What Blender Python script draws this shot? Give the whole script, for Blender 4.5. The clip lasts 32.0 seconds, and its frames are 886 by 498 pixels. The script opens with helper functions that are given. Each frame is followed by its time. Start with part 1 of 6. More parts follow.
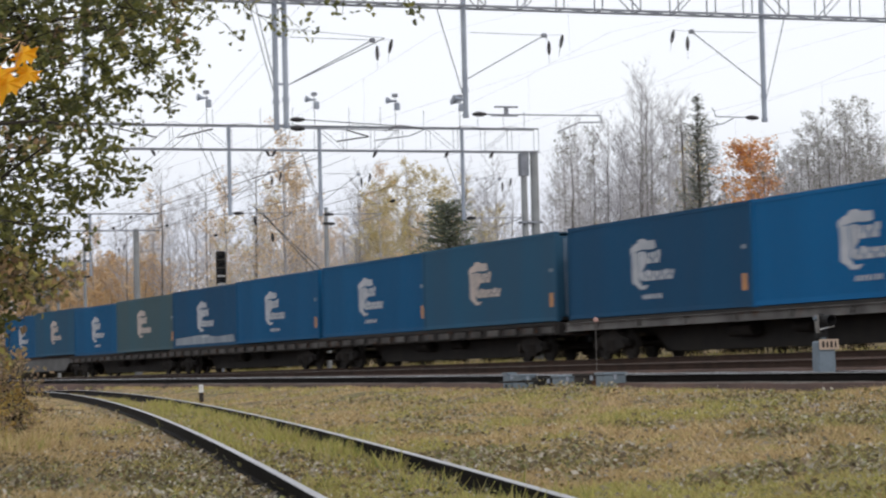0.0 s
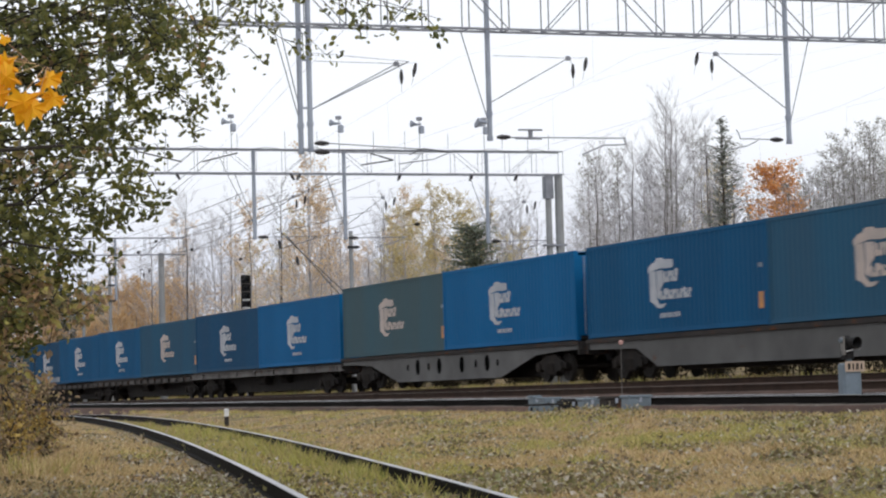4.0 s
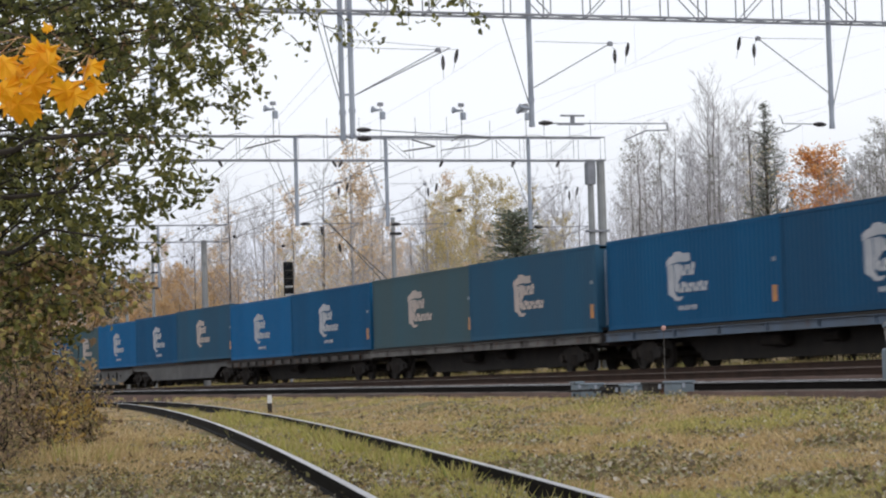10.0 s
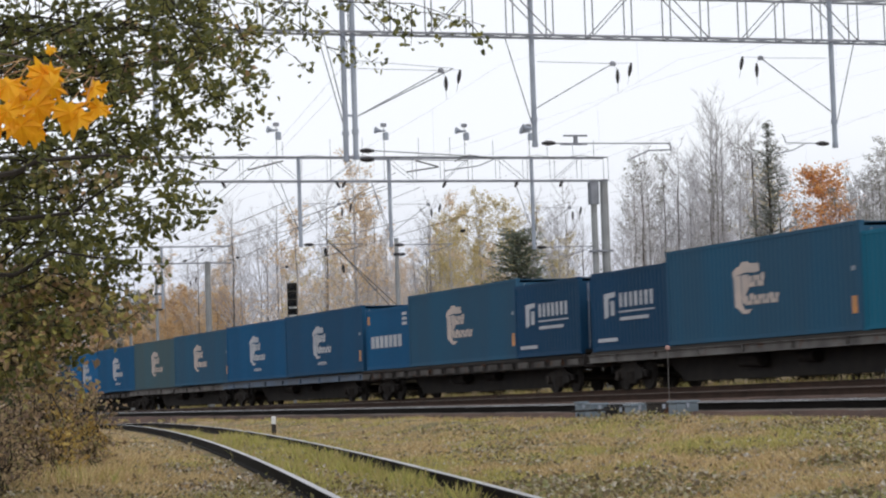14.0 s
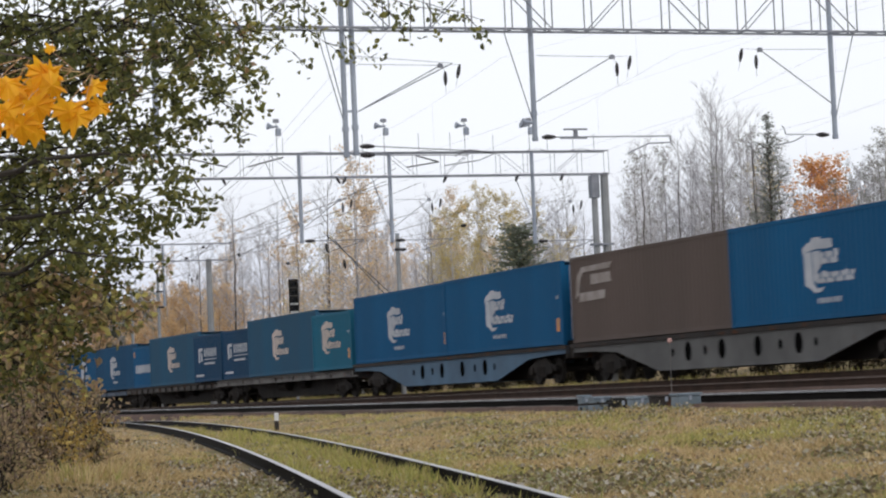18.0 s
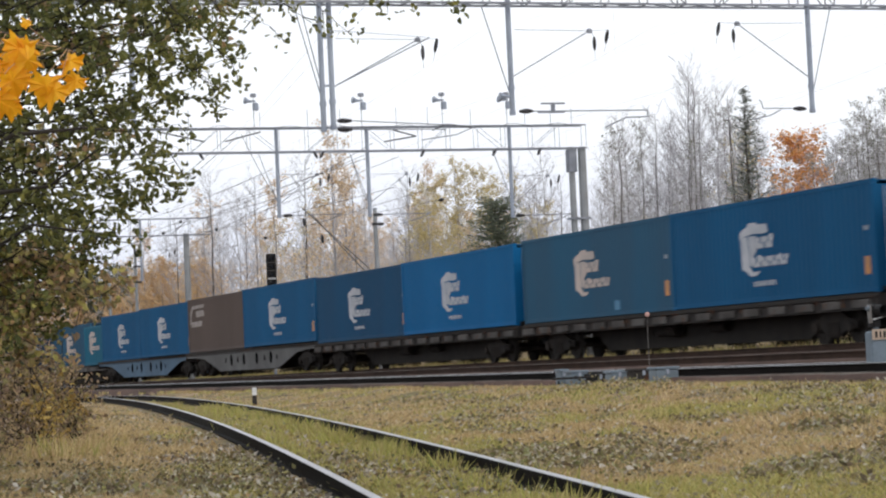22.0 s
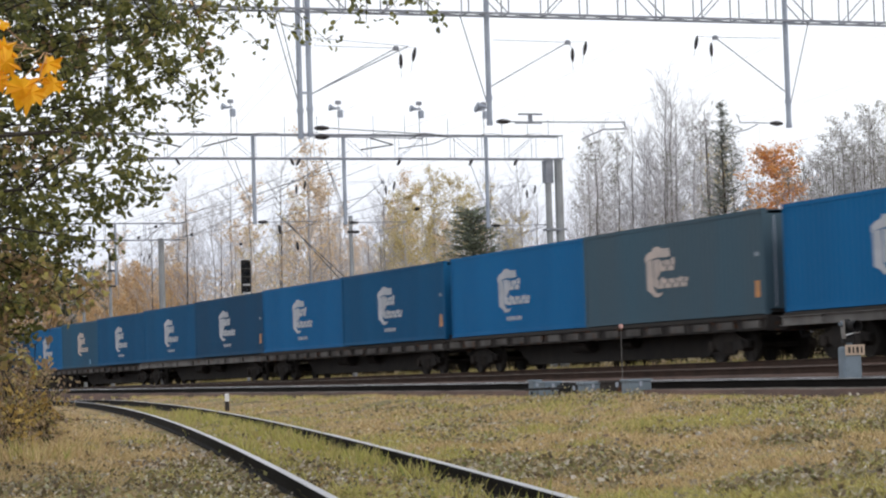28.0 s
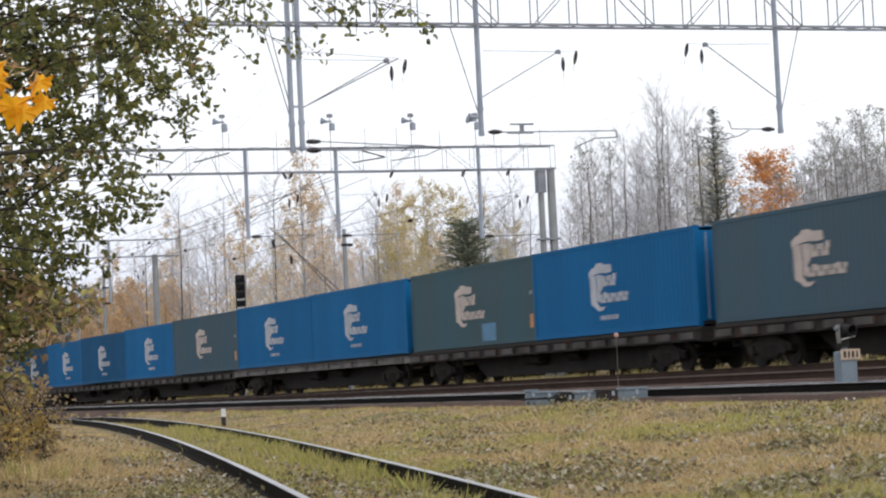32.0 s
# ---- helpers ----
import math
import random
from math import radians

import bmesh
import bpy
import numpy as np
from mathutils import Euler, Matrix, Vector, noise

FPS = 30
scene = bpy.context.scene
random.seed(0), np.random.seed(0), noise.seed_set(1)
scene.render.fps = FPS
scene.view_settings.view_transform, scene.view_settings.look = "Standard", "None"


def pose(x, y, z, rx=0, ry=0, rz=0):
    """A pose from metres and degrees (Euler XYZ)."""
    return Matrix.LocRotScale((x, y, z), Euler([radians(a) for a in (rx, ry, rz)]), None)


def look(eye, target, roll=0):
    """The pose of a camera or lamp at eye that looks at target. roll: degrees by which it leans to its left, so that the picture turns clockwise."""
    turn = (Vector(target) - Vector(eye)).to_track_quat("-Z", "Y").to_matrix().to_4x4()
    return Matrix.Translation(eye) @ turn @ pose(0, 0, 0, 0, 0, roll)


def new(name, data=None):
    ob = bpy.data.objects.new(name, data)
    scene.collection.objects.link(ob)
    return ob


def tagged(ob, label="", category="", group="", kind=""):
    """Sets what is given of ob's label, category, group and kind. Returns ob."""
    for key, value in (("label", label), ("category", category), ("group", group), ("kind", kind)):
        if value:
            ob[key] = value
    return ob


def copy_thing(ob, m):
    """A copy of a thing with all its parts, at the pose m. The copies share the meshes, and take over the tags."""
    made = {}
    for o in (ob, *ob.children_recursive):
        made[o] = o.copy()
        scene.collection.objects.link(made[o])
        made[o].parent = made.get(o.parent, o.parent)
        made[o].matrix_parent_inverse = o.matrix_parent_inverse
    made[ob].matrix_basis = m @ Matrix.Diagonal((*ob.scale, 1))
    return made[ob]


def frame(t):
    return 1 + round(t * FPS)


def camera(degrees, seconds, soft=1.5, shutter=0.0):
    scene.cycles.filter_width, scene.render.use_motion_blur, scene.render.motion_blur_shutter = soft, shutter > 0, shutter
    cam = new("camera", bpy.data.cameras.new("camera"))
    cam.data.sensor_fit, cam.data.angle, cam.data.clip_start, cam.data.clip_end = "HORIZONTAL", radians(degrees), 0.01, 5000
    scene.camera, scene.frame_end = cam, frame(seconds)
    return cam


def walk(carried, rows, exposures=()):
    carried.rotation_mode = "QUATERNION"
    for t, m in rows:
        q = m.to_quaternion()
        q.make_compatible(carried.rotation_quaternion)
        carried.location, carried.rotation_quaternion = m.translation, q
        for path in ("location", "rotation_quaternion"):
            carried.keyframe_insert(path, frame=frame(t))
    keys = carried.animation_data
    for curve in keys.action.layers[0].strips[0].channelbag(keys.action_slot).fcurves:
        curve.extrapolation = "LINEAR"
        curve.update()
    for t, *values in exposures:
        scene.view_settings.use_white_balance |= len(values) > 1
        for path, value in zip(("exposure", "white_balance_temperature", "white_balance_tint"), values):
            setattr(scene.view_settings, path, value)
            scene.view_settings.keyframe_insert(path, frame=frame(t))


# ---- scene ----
# the camera stands still and is only turned by the holder
EYE = (0.0, 0.0, 1.1)
cam = camera(20.666, 32.0, soft=2.1, shutter=0.5)
TURNS = [
    (0, 92.894, 1.474, -1.454), (0.5, 92.904, 2.386, -2.024), (1, 92.652, 2.073, -2.069), (1.5, 92.943, 1.826, -2.073),
    (2, 93.251, 2.064, -1.719), (2.5, 93.720, 2.287, -1.210), (3, 93.502, 2.016, -1.136), (3.5, 93.524, 1.465, -0.997),
    (5.5, 93.100, 2.655, -0.011), (6, 93.247, 2.526, 0.180), (6.5, 93.216, 2.344, 0.282), (7, 92.898, 2.044, 0.411),
    (7.5, 92.848, 1.625, 0.465), (8, 92.868, 1.189, 0.595), (8.5, 92.941, 1.563, 0.352), (9, 93.122, 1.930, 0.106),
    (9.5, 93.173, 1.949, 0.028), (10, 93.162, 1.773, 0.145), (10.5, 92.833, 1.890, 0.071), (11, 92.803, 1.984, 0.050),
    (11.5, 92.947, 1.622, 0.255), (12, 93.198, 1.824, 0.051), (12.5, 93.644, 1.411, -0.083), (13, 93.677, 1.852, -0.043),
    (13.5, 93.821, 2.132, 0.094), (14, 93.647, 1.963, 0.240), (14.5, 93.734, 1.646, 0.370), (16.5, 93.747, 2.474, 0.259),
    (17, 93.570, 2.420, 0.139), (17.5, 93.524, 2.643, 0.250), (18, 93.529, 2.524, 0.301), (18.5, 93.401, 2.515, 0.268),
    (19, 93.146, 2.224, 0.354), (19.5, 92.753, 2.160, 0.307), (20, 92.648, 2.115, 0.399), (20.5, 92.817, 2.068, 0.148),
    (21, 92.806, 2.419, -0.110), (21.5, 92.883, 2.563, -0.039), (22, 92.901, 2.643, -0.221), (22.5, 92.939, 2.450, -0.356),
    (23, 92.756, 2.188, -0.300), (23.5, 92.837, 2.088, -0.513), (24, 92.965, 1.984, -0.689), (24.5, 92.969, 2.051, -0.759),
    (26.5, 93.215, 2.083, -0.575), (27, 93.384, 2.049, -0.592), (27.5, 93.361, 1.938, -0.733), (28, 93.092, 1.776, -0.854),
    (28.5, 93.006, 1.822, -1.217), (29, 93.195, 1.464, -1.265), (29.5, 93.396, 1.414, -1.226), (30, 93.199, 1.895, -1.069),
    (30.5, 93.459, 2.158, -1.082), (31, 93.443, 2.477, -1.021), (31.5, 93.447, 2.789, -1.059), (32, 93.357, 2.761, -0.944),
]
walk(cam, [(t, pose(*EYE, rx, ry, rz)) for t, rx, ry, rz in TURNS],
     exposures=[(0, 0.0), (0.5, 0.1), (1, 0.24), (2, 0.30), (3, 0.15), (5, 0.02), (7, 0.0), (11, 0.02), (13, 0.05), (14, -0.01), (17, -0.01), (19, 0.0), (21, 0.10), (23, 0.15), (25, 0.1), (27, 0.15), (31, 0.18), (32, 0.17)])

# overcast autumn daylight: a white sky and a weak, wide sun behind the camera's right shoulder
SUN_ELEVATION, SUN_AZIMUTH = 34.0, 146.0
world = bpy.data.worlds.new("overcast_sky")
scene.world = world
world.use_nodes = True
wn, wl = world.node_tree.nodes, world.node_tree.links
sky = wn.new("ShaderNodeTexSky")
sky.sky_type, sky.sun_disc = "NISHITA", False
sky.sun_elevation, sky.sun_rotation = radians(SUN_ELEVATION), radians(SUN_AZIMUTH)
sky.air_density, sky.dust_density, sky.ozone_density = 1.6, 4.0, 1.0
pale = wn.new("ShaderNodeHueSaturation")
pale.inputs["Saturation"].default_value = 0.22
wl.new(sky.outputs["Color"], pale.inputs["Color"])
cloud = wn.new("ShaderNodeMixRGB")
cloud.blend_type, cloud.inputs["Fac"].default_value = "MIX", 0.72
cloud.inputs["Color2"].default_value = (14.3, 14.8, 15.7, 1)
wl.new(pale.outputs["Color"], cloud.inputs["Color1"])
way, height, haze, dull = wn.new("ShaderNodeTexCoord"), wn.new("ShaderNodeSeparateXYZ"), wn.new("ShaderNodeValToRGB"), wn.new("ShaderNodeMixRGB")
wl.new(way.outputs["Generated"], height.inputs["Vector"])
wl.new(height.outputs["Z"], haze.inputs["Fac"])
haze.color_ramp.elements[0].position, haze.color_ramp.elements[1].position = 0.02, 0.105
haze.color_ramp.elements[0].color, haze.color_ramp.elements[1].color = (0.76, 0.78, 0.88, 1), (1, 1, 1, 1)
dull.blend_type, dull.inputs["Fac"].default_value = "MULTIPLY", 1.0
wl.new(cloud.outputs["Color"], dull.inputs["Color1"])
wl.new(haze.outputs["Color"], dull.inputs["Color2"])
wl.new(dull.outputs["Color"], wn["Background"].inputs["Color"])
wn["Background"].inputs["Strength"].default_value = 0.085

sun = new("sun", bpy.data.lights.new("sun", "SUN"))
sun.data.energy, sun.data.angle, sun.data.color = 0.5, radians(25), (1.0, 0.95, 0.88)
sun_way = Vector((math.sin(radians(SUN_AZIMUTH)) * math.cos(radians(SUN_ELEVATION)),
                  math.cos(radians(SUN_AZIMUTH)) * math.cos(radians(SUN_ELEVATION)), math.sin(radians(SUN_ELEVATION))))
sun.matrix_world = look(sun_way * 60, (0, 0, 0))
scene.view_settings.exposure = 0.0


# ---- materials ----
def mat(name, col, col2=None, rough=0.7, metal=0.0, scale=2.0, stretch=(1, 1, 1), fine=30.0, bump=0.15, vary=0.25, rust=None, rust_amount=0.0, spec=0.4, island=0.0):
    """A surface with large stains, fine grain, relief and, where given, rust or dirt in patches."""
    m = bpy.data.materials.new(name)
    m.use_nodes = True
    n, l = m.node_tree.nodes, m.node_tree.links
    bsdf = n["Principled BSDF"]
    bsdf.inputs["Metallic"].default_value = metal
    bsdf.inputs["Specular IOR Level"].default_value = spec
    tc, mp = n.new("ShaderNodeTexCoord"), n.new("ShaderNodeMapping")
    mp.inputs["Scale"].default_value = stretch
    l.new(tc.outputs["Object"], mp.inputs["Vector"])
    big, small = n.new("ShaderNodeTexNoise"), n.new("ShaderNodeTexNoise")
    big.inputs["Scale"].default_value, big.inputs["Detail"].default_value = scale, 5.0
    small.inputs["Scale"].default_value, small.inputs["Detail"].default_value = fine, 4.0
    l.new(mp.outputs["Vector"], big.inputs["Vector"])
    l.new(mp.outputs["Vector"], small.inputs["Vector"])
    c2 = col2 or tuple(c * 0.7 for c in col)
    ramp = n.new("ShaderNodeValToRGB")
    ramp.color_ramp.elements[0].position, ramp.color_ramp.elements[1].position = 0.36, 0.64
    ramp.color_ramp.elements[0].color, ramp.color_ramp.elements[1].color = (*col, 1), (*c2, 1)
    l.new(big.outputs["Fac"], ramp.inputs["Fac"])
    out = ramp.outputs["Color"]
    if rust:
        patch, mask, mix = n.new("ShaderNodeTexNoise"), n.new("ShaderNodeValToRGB"), n.new("ShaderNodeMixRGB")
        patch.inputs["Scale"].default_value, patch.inputs["Detail"].default_value = scale * 2.3, 8.0
        l.new(mp.outputs["Vector"], patch.inputs["Vector"])
        mask.color_ramp.elements[0].position, mask.color_ramp.elements[1].position = 0.72 - rust_amount, 0.80 - rust_amount * 0.8
        l.new(patch.outputs["Fac"], mask.inputs["Fac"])
        mix.inputs["Color2"].default_value = (*rust, 1)
        l.new(mask.outputs["Color"], mix.inputs["Fac"])
        l.new(out, mix.inputs["Color1"])
        out = mix.outputs["Color"]
    rnd = n.new("ShaderNodeNewGeometry").outputs["Random Per Island"] if island else n.new("ShaderNodeObjectInfo").outputs["Random"]
    hsv, add, mul = n.new("ShaderNodeHueSaturation"), n.new("ShaderNodeMath"), n.new("ShaderNodeMath")
    mul.operation, add.operation = "MULTIPLY", "ADD"
    mixr = n.new("ShaderNodeMath")
    mixr.operation = "MULTIPLY_ADD"
    l.new(rnd, mixr.inputs[0])
    mixr.inputs[1].default_value = island if island else 0.5
    l.new(small.outputs["Fac"], mixr.inputs[2])
    l.new(mixr.outputs[0], mul.inputs[0])
    mul.inputs[1].default_value = vary * 2
    l.new(mul.outputs[0], add.inputs[0])
    add.inputs[1].default_value = 1.0 - vary * (1.0 + (island if island else 0.5))
    l.new(add.outputs[0], hsv.inputs["Value"])
    l.new(out, hsv.inputs["Color"])
    l.new(hsv.outputs["Color"], bsdf.inputs["Base Color"])
    rr = n.new("ShaderNodeMapRange")
    rr.inputs["To Min"].default_value, rr.inputs["To Max"].default_value = max(0.05, rough - 0.15), min(1.0, rough + 0.15)
    l.new(small.outputs["Fac"], rr.inputs["Value"])
    l.new(rr.outputs["Result"], bsdf.inputs["Roughness"])
    if bump:
        b = n.new("ShaderNodeBump")
        b.inputs["Strength"].default_value, b.inputs["Distance"].default_value = bump, 0.02
        l.new(small.outputs["Fac"], b.inputs["Height"])
        l.new(b.outputs["Normal"], bsdf.inputs["Normal"])
    return m


def leafy(name, cols, rough=0.55, thin=0.35, mottle=8.0):
    """Leaves or grass: each blade takes its own colour from a row of colours, and lets light through."""
    m = bpy.data.materials.new(name)
    m.use_nodes = True
    n, l = m.node_tree.nodes, m.node_tree.links
    bsdf = n["Principled BSDF"]
    bsdf.inputs["Roughness"].default_value = rough
    bsdf.inputs["Specular IOR Level"].default_value = 0.3
    geo, ramp = n.new("ShaderNodeNewGeometry"), n.new("ShaderNodeValToRGB")
    e = ramp.color_ramp.elements
    while len(e) < len(cols):
        e.new(0.5)
    for i, c in enumerate(cols):
        e[i].position, e[i].color = i / max(1, len(cols) - 1), (*c, 1)
    mott, tc, fac = n.new("ShaderNodeTexNoise"), n.new("ShaderNodeTexCoord"), n.new("ShaderNodeMath")
    mott.inputs["Scale"].default_value, mott.inputs["Detail"].default_value = mottle, 3.0
    l.new(tc.outputs["Object"], mott.inputs["Vector"])
    fac.operation = "MULTIPLY_ADD"
    l.new(mott.outputs["Fac"], fac.inputs[0])
    fac.inputs[1].default_value = 0.5
    shift = n.new("ShaderNodeMath")
    shift.operation = "MULTIPLY_ADD"
    l.new(geo.outputs["Random Per Island"], shift.inputs[0])
    shift.inputs[1].default_value, shift.inputs[2].default_value = 0.8, -0.15
    l.new(shift.outputs[0], fac.inputs[2])
    l.new(fac.outputs[0], ramp.inputs["Fac"])
    l.new(ramp.outputs["Color"], bsdf.inputs["Base Color"])
    tr, mix = n.new("ShaderNodeBsdfTranslucent"), n.new("ShaderNodeMixShader")
    l.new(ramp.outputs["Color"], tr.inputs["Color"])
    mix.inputs["Fac"].default_value = thin
    l.new(bsdf.outputs["BSDF"], mix.inputs[1])
    l.new(tr.outputs["BSDF"], mix.inputs[2])
    l.new(mix.outputs["Shader"], n["Material Output"].inputs["Surface"])
    return m


DUST, RUST = (0.16, 0.13, 0.10), (0.11, 0.045, 0.02)
UP = (1, 1, 0.16)
PAINT = {
    "blue": mat("bright_blue_paint", (0.004, 0.122, 0.305), (0.004, 0.108, 0.27), 0.65, 0, 0.5, UP, 22, 0.05, 0.12, DUST, 0.0, 0.12),
    "mid": mat("blue_paint", (0.006, 0.090, 0.208), (0.007, 0.078, 0.180), 0.68, 0, 0.5, UP, 22, 0.05, 0.12, DUST, 0.0, 0.12),
    "dark": mat("dull_blue_paint", (0.011, 0.071, 0.152), (0.014, 0.063, 0.130), 0.7, 0, 0.5, UP, 22, 0.05, 0.12, DUST, 0.01, 0.12),
    "teal": mat("faded_teal_paint", (0.024, 0.097, 0.170), (0.032, 0.088, 0.146), 0.72, 0, 0.5, UP, 22, 0.05, 0.12, DUST, 0.01, 0.12),
    "grey": mat("faded_grey_green_paint", (0.056, 0.110, 0.136), (0.064, 0.104, 0.118), 0.75, 0, 0.5, UP, 22, 0.05, 0.12, DUST, 0.02, 0.12),
    "slate": mat("slate_grey_paint", (0.056, 0.105, 0.140), (0.064, 0.100, 0.126), 0.75, 0, 0.5, UP, 22, 0.05, 0.12, DUST, 0.02, 0.12),
    "brown": mat("brown_paint", (0.112, 0.084, 0.073), (0.098, 0.075, 0.065), 0.7, 0, 0.5, UP, 22, 0.05, 0.12, RUST, 0.0, 0.12),
    "navy": mat("navy_paint", (0.008, 0.050, 0.115), (0.010, 0.046, 0.098), 0.65, 0, 0.5, UP, 22, 0.05, 0.12, DUST, 0.0, 0.12),
    "aqua": mat("light_teal_paint", (0.010, 0.125, 0.205), (0.014, 0.112, 0.18), 0.65, 0, 0.5, UP, 22, 0.05, 0.12, DUST, 0.0, 0.12),
}
M_WHITE = mat("worn_white_lettering", (0.46, 0.47, 0.50), (0.36, 0.38, 0.42), 0.6, 0, 2, (1, 1, 1), 14, 0.0, 0.14)
M_PINK = mat("yellowed_lettering", (0.52, 0.43, 0.38), (0.42, 0.36, 0.33), 0.6, 0, 2, (1, 1, 1), 14, 0.0, 0.14)
M_FAINT = mat("faint_lettering", (0.32, 0.28, 0.26), (0.22, 0.18, 0.16), 0.6, 0, 2, (1, 1, 1), 14, 0.0, 0.2)
M_ORANGE = mat("orange_sticker", (0.55, 0.23, 0.06), (0.40, 0.19, 0.07), 0.5, 0, 4, (1, 1, 1), 20, 0.0, 0.12)
M_PATCH = mat("light_blue_repair_paint", (0.06, 0.21, 0.36), None, 0.5, 0, 2, (1, 1, 1), 20, 0.0, 0.1)
M_FLOOR = mat("dark_underside_paint", (0.034, 0.032, 0.031), (0.045, 0.04, 0.036), 0.8, 0, 2, (1, 1, 1), 20, 0.2, 0.2, spec=0.08)
M_SILL = mat("dusty_grey_wagon_paint", (0.17, 0.16, 0.15), (0.08, 0.072, 0.068), 0.75, 0, 1.2, (1, 1, 1), 16, 0.1, 0.2, RUST, 0.12)
M_SILLDARK = mat("dirty_brown_wagon_paint", (0.048, 0.042, 0.039), (0.034, 0.031, 0.030), 0.8, 0, 1.2, (1, 1, 1), 16, 0.1, 0.2, RUST, 0.14, spec=0.08)
M_BELLY = mat("grey_fishbelly_paint", (0.118, 0.116, 0.113), (0.078, 0.076, 0.074), 0.7, 0, 0.8, (1, 1, 1), 14, 0.1, 0.15, RUST, 0.07)
M_BELLYBLUE = mat("blue_fishbelly_paint", (0.065, 0.135, 0.21), (0.05, 0.10, 0.16), 0.65, 0, 0.8, (1, 1, 1), 14, 0.1, 0.15, RUST, 0.06)
M_SILLBLUE = mat("blue_grey_wagon_paint", (0.10, 0.14, 0.20), (0.09, 0.11, 0.14), 0.7, 0, 1.0, (1, 1, 1), 14, 0.1, 0.15, RUST, 0.08)
M_BOGIE = mat("greasy_bogie_steel", (0.026, 0.024, 0.023), (0.038, 0.032, 0.028), 0.85, 0.0, 3, (1, 1, 1), 25, 0.2, 0.25, spec=0.08)
M_WHEEL = mat("wheel_steel", (0.045, 0.040, 0.036), (0.032, 0.029, 0.027), 0.8, 0.1, 3, (1, 1, 1), 25, 0.1, 0.2, spec=0.08)
M_RAILTOP = mat("polished_rail_head", (0.40, 0.395, 0.41), (0.30, 0.29, 0.29), 0.38, 0.8, 0.6, (1, 1, 1), 30, 0.02, 0.1)
# rusty web, blackened to include the shade under the rail head
M_RAILSHADE = mat("rusty_shade_dark_rail_web", (0.012, 0.010, 0.009), (0.008, 0.007, 0.006), 0.85, 0.1, 2, (1, 1, 1), 40, 0.2, 0.2, spec=0.08)
M_RAILDULL = mat("dull_rail_head", (0.17, 0.14, 0.12), (0.11, 0.09, 0.08), 0.6, 0.3, 0.6, (1, 1, 1), 30, 0.02, 0.15, spec=0.2)
M_RAILBROWN = mat("rust_brown_rail", (0.06, 0.038, 0.029), (0.04, 0.028, 0.022), 0.85, 0.1, 2, (1, 1, 1), 40, 0.2, 0.2, spec=0.08)
M_SLEEPER = mat("weathered_concrete_sleeper", (0.17, 0.15, 0.135), (0.08, 0.07, 0.06), 0.9, 0, 3, (1, 1, 1), 30, 0.3, 0.2, spec=0.08)
M_BALLAST = mat("rust_stained_ballast", (0.115, 0.074, 0.060), (0.062, 0.044, 0.038), 0.95, 0, 0.35, (1, 1, 1), 9, 1.0, 0.35, spec=0.08)
M_GROUND = mat("dry_grass_soil", (0.27, 0.195, 0.115), (0.145, 0.125, 0.066), 0.95, 0, 0.55, (1, 1, 1), 28, 1.0, 0.75, (0.06, 0.046, 0.032), 0.17, spec=0.08)
M_GALV = mat("galvanised_steel", (0.34, 0.375, 0.44), (0.27, 0.30, 0.36), 0.6, 0.3, 1.5, (1, 1, 1), 20, 0.05, 0.12)
M_TRUSS = mat("weathered_truss_steel", (0.27, 0.285, 0.325), (0.19, 0.20, 0.23), 0.7, 0.1, 1.5, (1, 1, 1), 20, 0.05, 0.15)
M_CONC = mat("grey_concrete_mast", (0.30, 0.31, 0.32), (0.22, 0.225, 0.23), 0.85, 0, 1.2, (1, 1, 1), 18, 0.2, 0.15)
M_WIRE = mat("weathered_wire", (0.34, 0.345, 0.36), None, 0.6, 0.4, 1, (1, 1, 1), 10, 0.0, 0.1)
M_WIREDARK = mat("dark_weathered_wire", (0.12, 0.12, 0.125), None, 0.7, 0.2, 1, (1, 1, 1), 10, 0.0, 0.1)
M_INSUL = mat("dark_glazed_insulator", (0.035, 0.032, 0.035), None, 0.3, 0, 3, (1, 1, 1), 10, 0.0, 0.1)
M_BLACK = mat("black_signal_paint", (0.016, 0.016, 0.017), (0.026, 0.025, 0.025), 0.7, 0, 4, (1, 1, 1), 20, 0.1, 0.2, spec=0.1)
M_GREYBOX = mat("grey_blue_cabinet_paint", (0.15, 0.19, 0.23), (0.11, 0.14, 0.165), 0.6, 0, 2.5, (1, 1, 1), 18, 0.1, 0.15, RUST, 0.05)
M_CREAM = mat("cream_number_plate", (0.50, 0.38, 0.29), (0.40, 0.31, 0.24), 0.6, 0, 5, (1, 1, 1), 20, 0.0, 0.1)
M_LENS = mat("dark_signal_lens", (0.02, 0.022, 0.03), None, 0.12, 0, 3, (1, 1, 1), 10, 0.0, 0.05)
M_RED = mat("faded_red_paint", (0.46, 0.27, 0.24), None, 0.6, 0, 5, (1, 1, 1), 20, 0.0, 0.1)
M_PALE = mat("whitewashed_concrete", (0.72, 0.72, 0.72), (0.6, 0.6, 0.6), 0.8, 0, 6, (1, 1, 1), 20, 0.1, 0.1)
M_BIRCH = mat("birch_bark", (0.40, 0.39, 0.40), (0.24, 0.23, 0.235), 0.85, 0, 1.5, (1, 1, 0.4), 12, 0.2, 0.3)
M_BARK = mat("grey_brown_bark", (0.12, 0.10, 0.085), (0.085, 0.07, 0.06), 0.9, 0, 2.5, (1, 1, 0.5), 15, 0.3, 0.25, spec=0.08)
